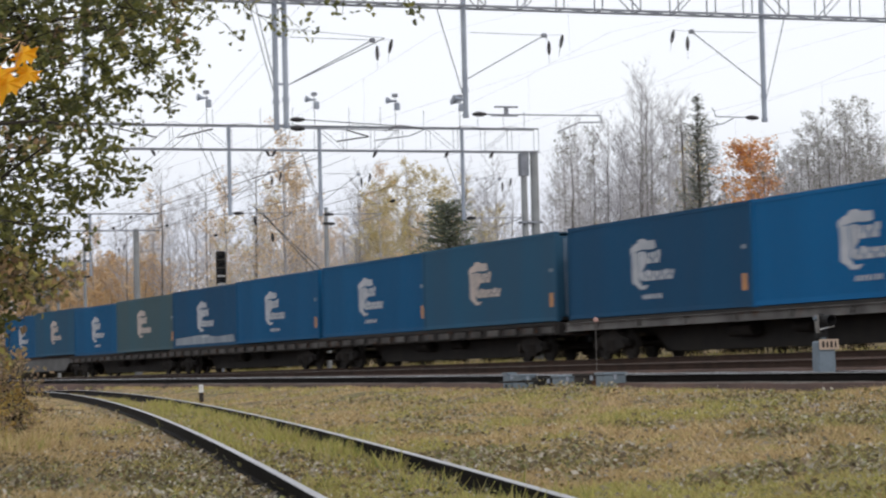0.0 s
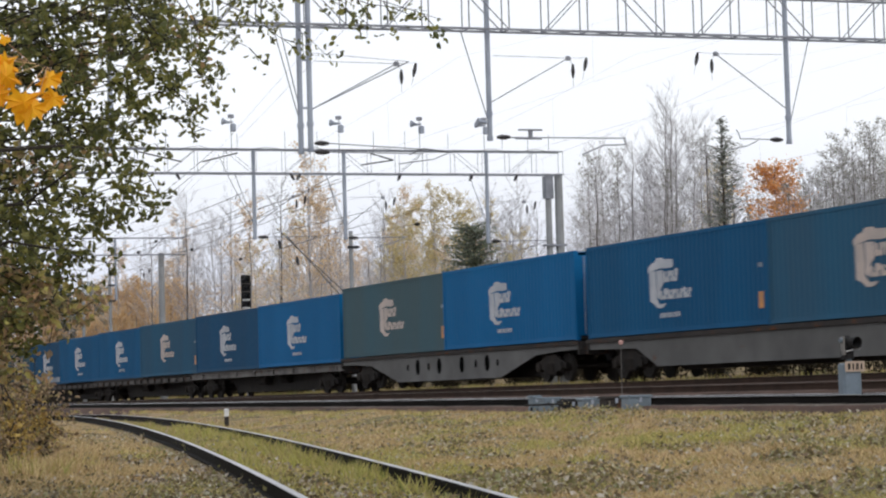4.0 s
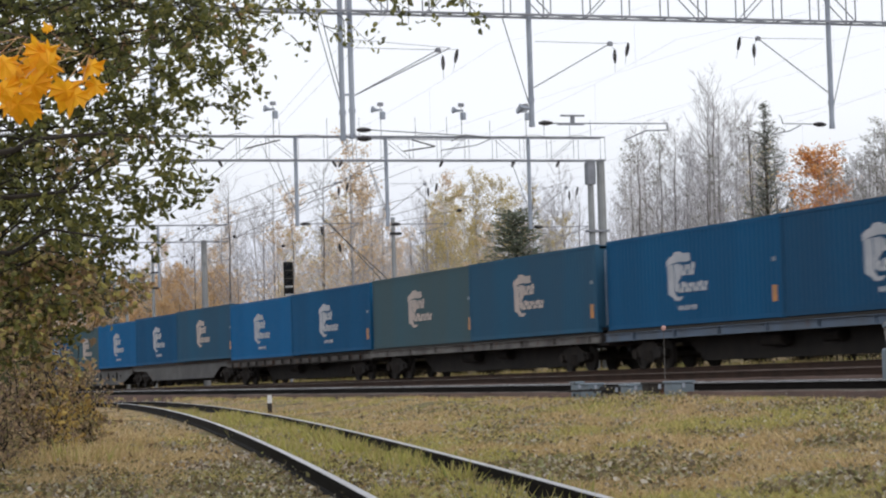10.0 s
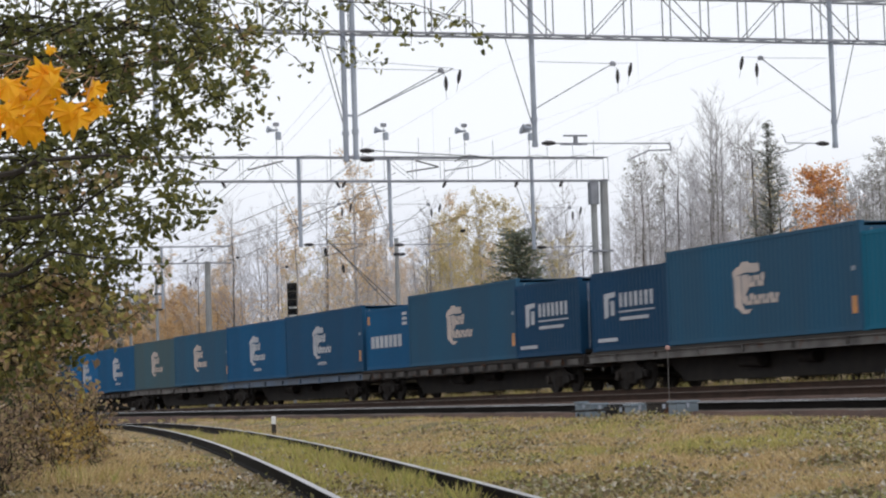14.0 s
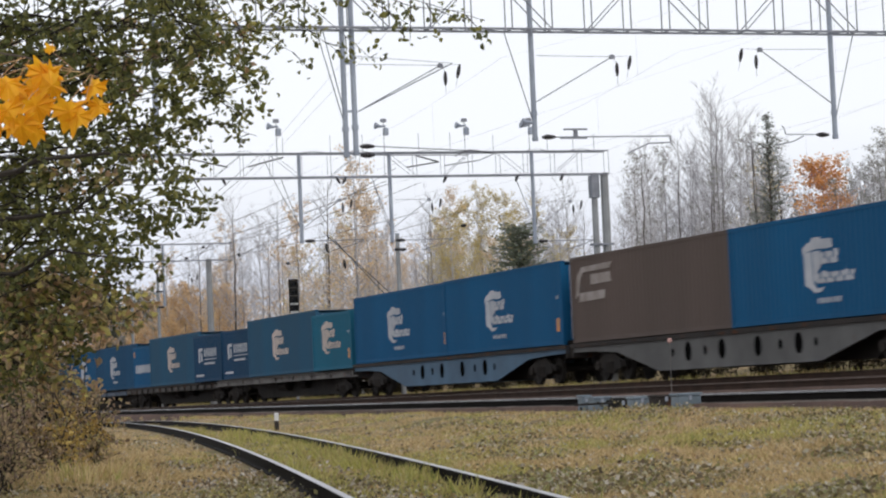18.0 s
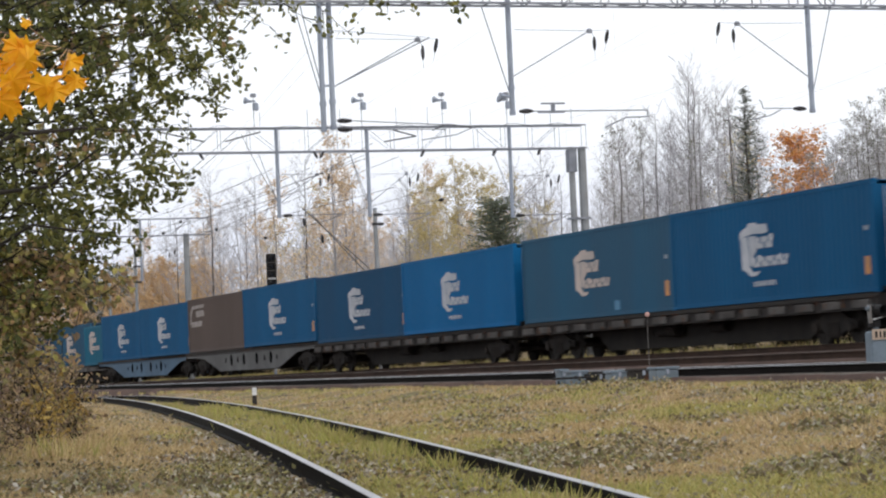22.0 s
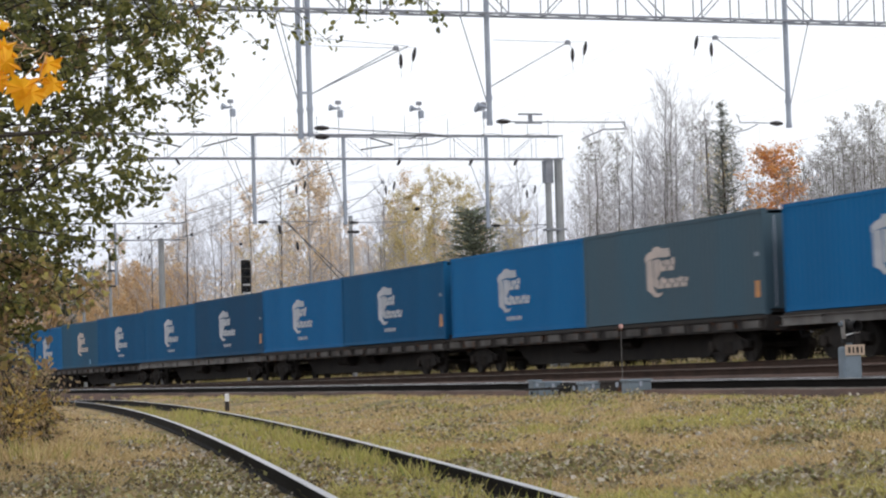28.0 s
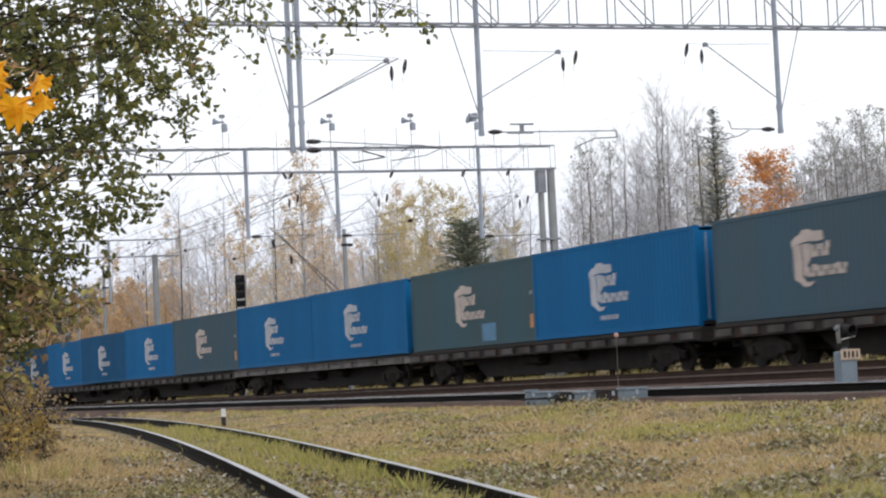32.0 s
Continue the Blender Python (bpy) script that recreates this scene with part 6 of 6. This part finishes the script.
for k in range(48000):
    y = 15.5 / (1 - rng.random() * (1 - 15.5 / 66))
    x = rng.uniform(-0.215, 0.215) * y
    ds = x - siding(y).x
    if across_main(x, y) > NEAR_OFF - 3.5 or 0.66 < abs(ds) < 0.92:
        continue
    want = (0.6 if y < 30 else 0.28) if ds < -0.9 else (0.40 if ds < 0.9 else 0.45)
    if rng.random() > want + 0.9 * noise.noise(Vector((x * 0.5, y * 0.3, 33.0))):
        continue
    u = rand_dir(rng, rng.uniform(-0.9, 0.9))
    sz = rng.uniform(0.016, 0.042)
    w = u.cross(Vector((rng.gauss(0, 1), rng.gauss(0, 1), rng.gauss(0, 1)))).normalized()
    litter.quad(Vector((x, y, ground_z(x, y) + rng.uniform(0.015, 0.07))), u * sz, w * sz * 0.8)
for k in range(26000):
    y = 15.5 / (1 - rng.random() * (1 - 15.5 / 38))
    x = rng.uniform(-0.215, 0.02) * y
    ds = x - siding(y).x
    if ds > -0.95 or rng.random() > 0.55 + 0.9 * noise.noise(Vector((x * 0.7, y * 0.5, 71.0))) - 0.03 * max(0, y - 22):
        continue
    u = rand_dir(rng, rng.uniform(-0.9, 0.9))
    w = u.cross(Vector((rng.gauss(0, 1), rng.gauss(0, 1), rng.gauss(0, 1)))).normalized()
    sz = rng.uniform(0.018, 0.048)
    litter.quad(Vector((x, y, ground_z(x, y) + abs(rng.gauss(0.03, 0.03)))), u * sz, w * sz * 0.75)
weeds = Shape()
carpet = Shape()
for k in range(26000):
    y = 15.5 / (1 - rng.random() * (1 - 15.5 / 31))
    x = rng.uniform(-0.215, 0.06) * y
    ds = x - siding(y).x
    lumps = noise.noise(Vector((x * 1.1, y * 0.8, 77.0))) + 0.5 * noise.noise(Vector((x * 3.0, y * 2.0, 7.0)))
    if 0.62 < abs(ds) < 1.0 or ds > 1.0 or (abs(ds) < 0.7 and (y > 27 or rng.random() < 0.5)):
        continue
    if rng.random() > 0.72 + 0.8 * lumps - 0.16 * max(0, y - 26.0):
        continue
    z = ground_z(x, y)
    for q in range(4):
        u = rand_dir(rng, rng.uniform(-0.6, 1.2))
        w = u.cross(Vector((rng.gauss(0, 1), rng.gauss(0, 1), rng.gauss(0, 0.7)))).normalized()
        sz = rng.uniform(0.012, 0.031)
        carpet.quad(Vector((x + rng.gauss(0, 0.06), y + rng.gauss(0, 0.06), z + abs(rng.gauss(0, 0.04 + 0.05 * max(0, lumps))))), u * sz, w * sz * 0.75)
tagged(new("leaf_carpet", carpet.mesh("leaf_carpet", M_CARPET)), "low weeds mixed with dark and pale fallen leaves", "leaves", kind="stuff")
for k in range(420):
    x, y = rng.uniform(-5.3, -4.2), rng.uniform(27.5, 33.0)
    if x < -4.3 - 0.25 * (33 - y) + rng.uniform(-0.3, 0.5):
        continue
    tuft(dry if rng.random() < 0.8 else lush, x, y, 12, rng.uniform(0.10, 0.30), 0.08, 0.45)
for k in range(17000):
    y = 15.5 / (1 - rng.random() * (1 - 15.5 / 58))
    x = rng.uniform(-0.215, 0.215) * y
    ds = x - siding(y).x
    if across_main(x, y) > NEAR_OFF - 2.6 or 0.5 < abs(ds) < 1.0:
        continue
    grow = noise.noise(Vector((x * 0.42, y * 0.22, 51.0))) + 0.5 * noise.noise(Vector((x * 1.5, y * 0.9, 6.0)))
    if grow < (-0.25 if ds < -0.9 and y < 30 else (0.26 - 0.24 * smooth(2.0, 5.0, ds) if ds > 1.2 else 0.3)):
        continue
    z = ground_z(x, y)
    tall = 0.035 + 0.06 * max(0.0, grow)
    for q in range(9):
        u = rand_dir(rng, rng.uniform(-0.5, 1.4))
        w = u.cross(Vector((rng.gauss(0, 1), rng.gauss(0, 1), rng.gauss(0, 0.6)))).normalized()
        sz = rng.uniform(0.02, 0.05)
        weeds.quad(Vector((x + rng.gauss(0, 0.10), y + rng.gauss(0, 0.10), z + abs(rng.gauss(0, tall)))), u * sz, w * sz * 0.7)
tagged(new("weeds", weeds.mesh("weeds", M_WEED)), "low withered weeds and dark leaf clumps", "weeds", kind="stuff")
tagged(new("dry_grass", dry.mesh("dry_grass", M_GRASSDRY)), "withered yellow grass tufts", "grass", kind="stuff")
tagged(new("green_grass", lush.mesh("green_grass", M_GRASSGREEN)), "yellow-green grass tufts", "grass", kind="stuff")
tagged(new("siding_grass", between.mesh("siding_grass", M_GRASSLUSH)), "bright yellow-green grass between the siding rails", "grass", kind="stuff")
tagged(new("fallen_leaves", litter.mesh("fallen_leaves", M_LITTER)), "grey and brown fallen leaves in the grass", "leaves", kind="stuff")


# ---- what moves ----
def motions():
    """The train runs away to the left at about 13 metres a second."""
    slack = ((0, -0.19), (1, -0.18), (2, 0.0), (3, 0.14), (6, 0.0), (11, 0.03), (13, -0.13), (14, -0.12), (17, 0.04), (32, 0.03))
    for ob, s_at, z in MOVERS:
        rows = []
        for t in [k for k in range(0, 33)]:
            q = (t - 16) / 16
            s = -330.127 - 13.3190 * (t - 16) - 3.4558 * q * q - 0.4766 * q ** 3 + s_at
            s += float(np.interp(t, [a for a, _ in slack], [b for _, b in slack]))
            p = line(s, TRAIN_OFF)
            rows.append((t, Matrix.Translation((p.x, p.y, z)) @ Matrix.Rotation(heading(s), 4, "Z")))
        walk(ob, rows)
    # the wheels roll, 0.957 m across: one turn for all, since all run alike
    wheels = [o for o in bpy.data.objects if o.name.startswith("wheelset")]
    rows = [(k / 30, Matrix.Rotation(-13.32 / 30 / 0.4785 * k, 4, "Y")) for k in range(0, 32 * 30 + 1)]
    walk(wheels[0], rows)
    keys = wheels[0].animation_data
    for w in wheels[1:]:
        w.rotation_mode = "QUATERNION"
        w.animation_data_create()
        w.animation_data.action = keys.action
        w.animation_data.action_slot = keys.action_slot


motions()
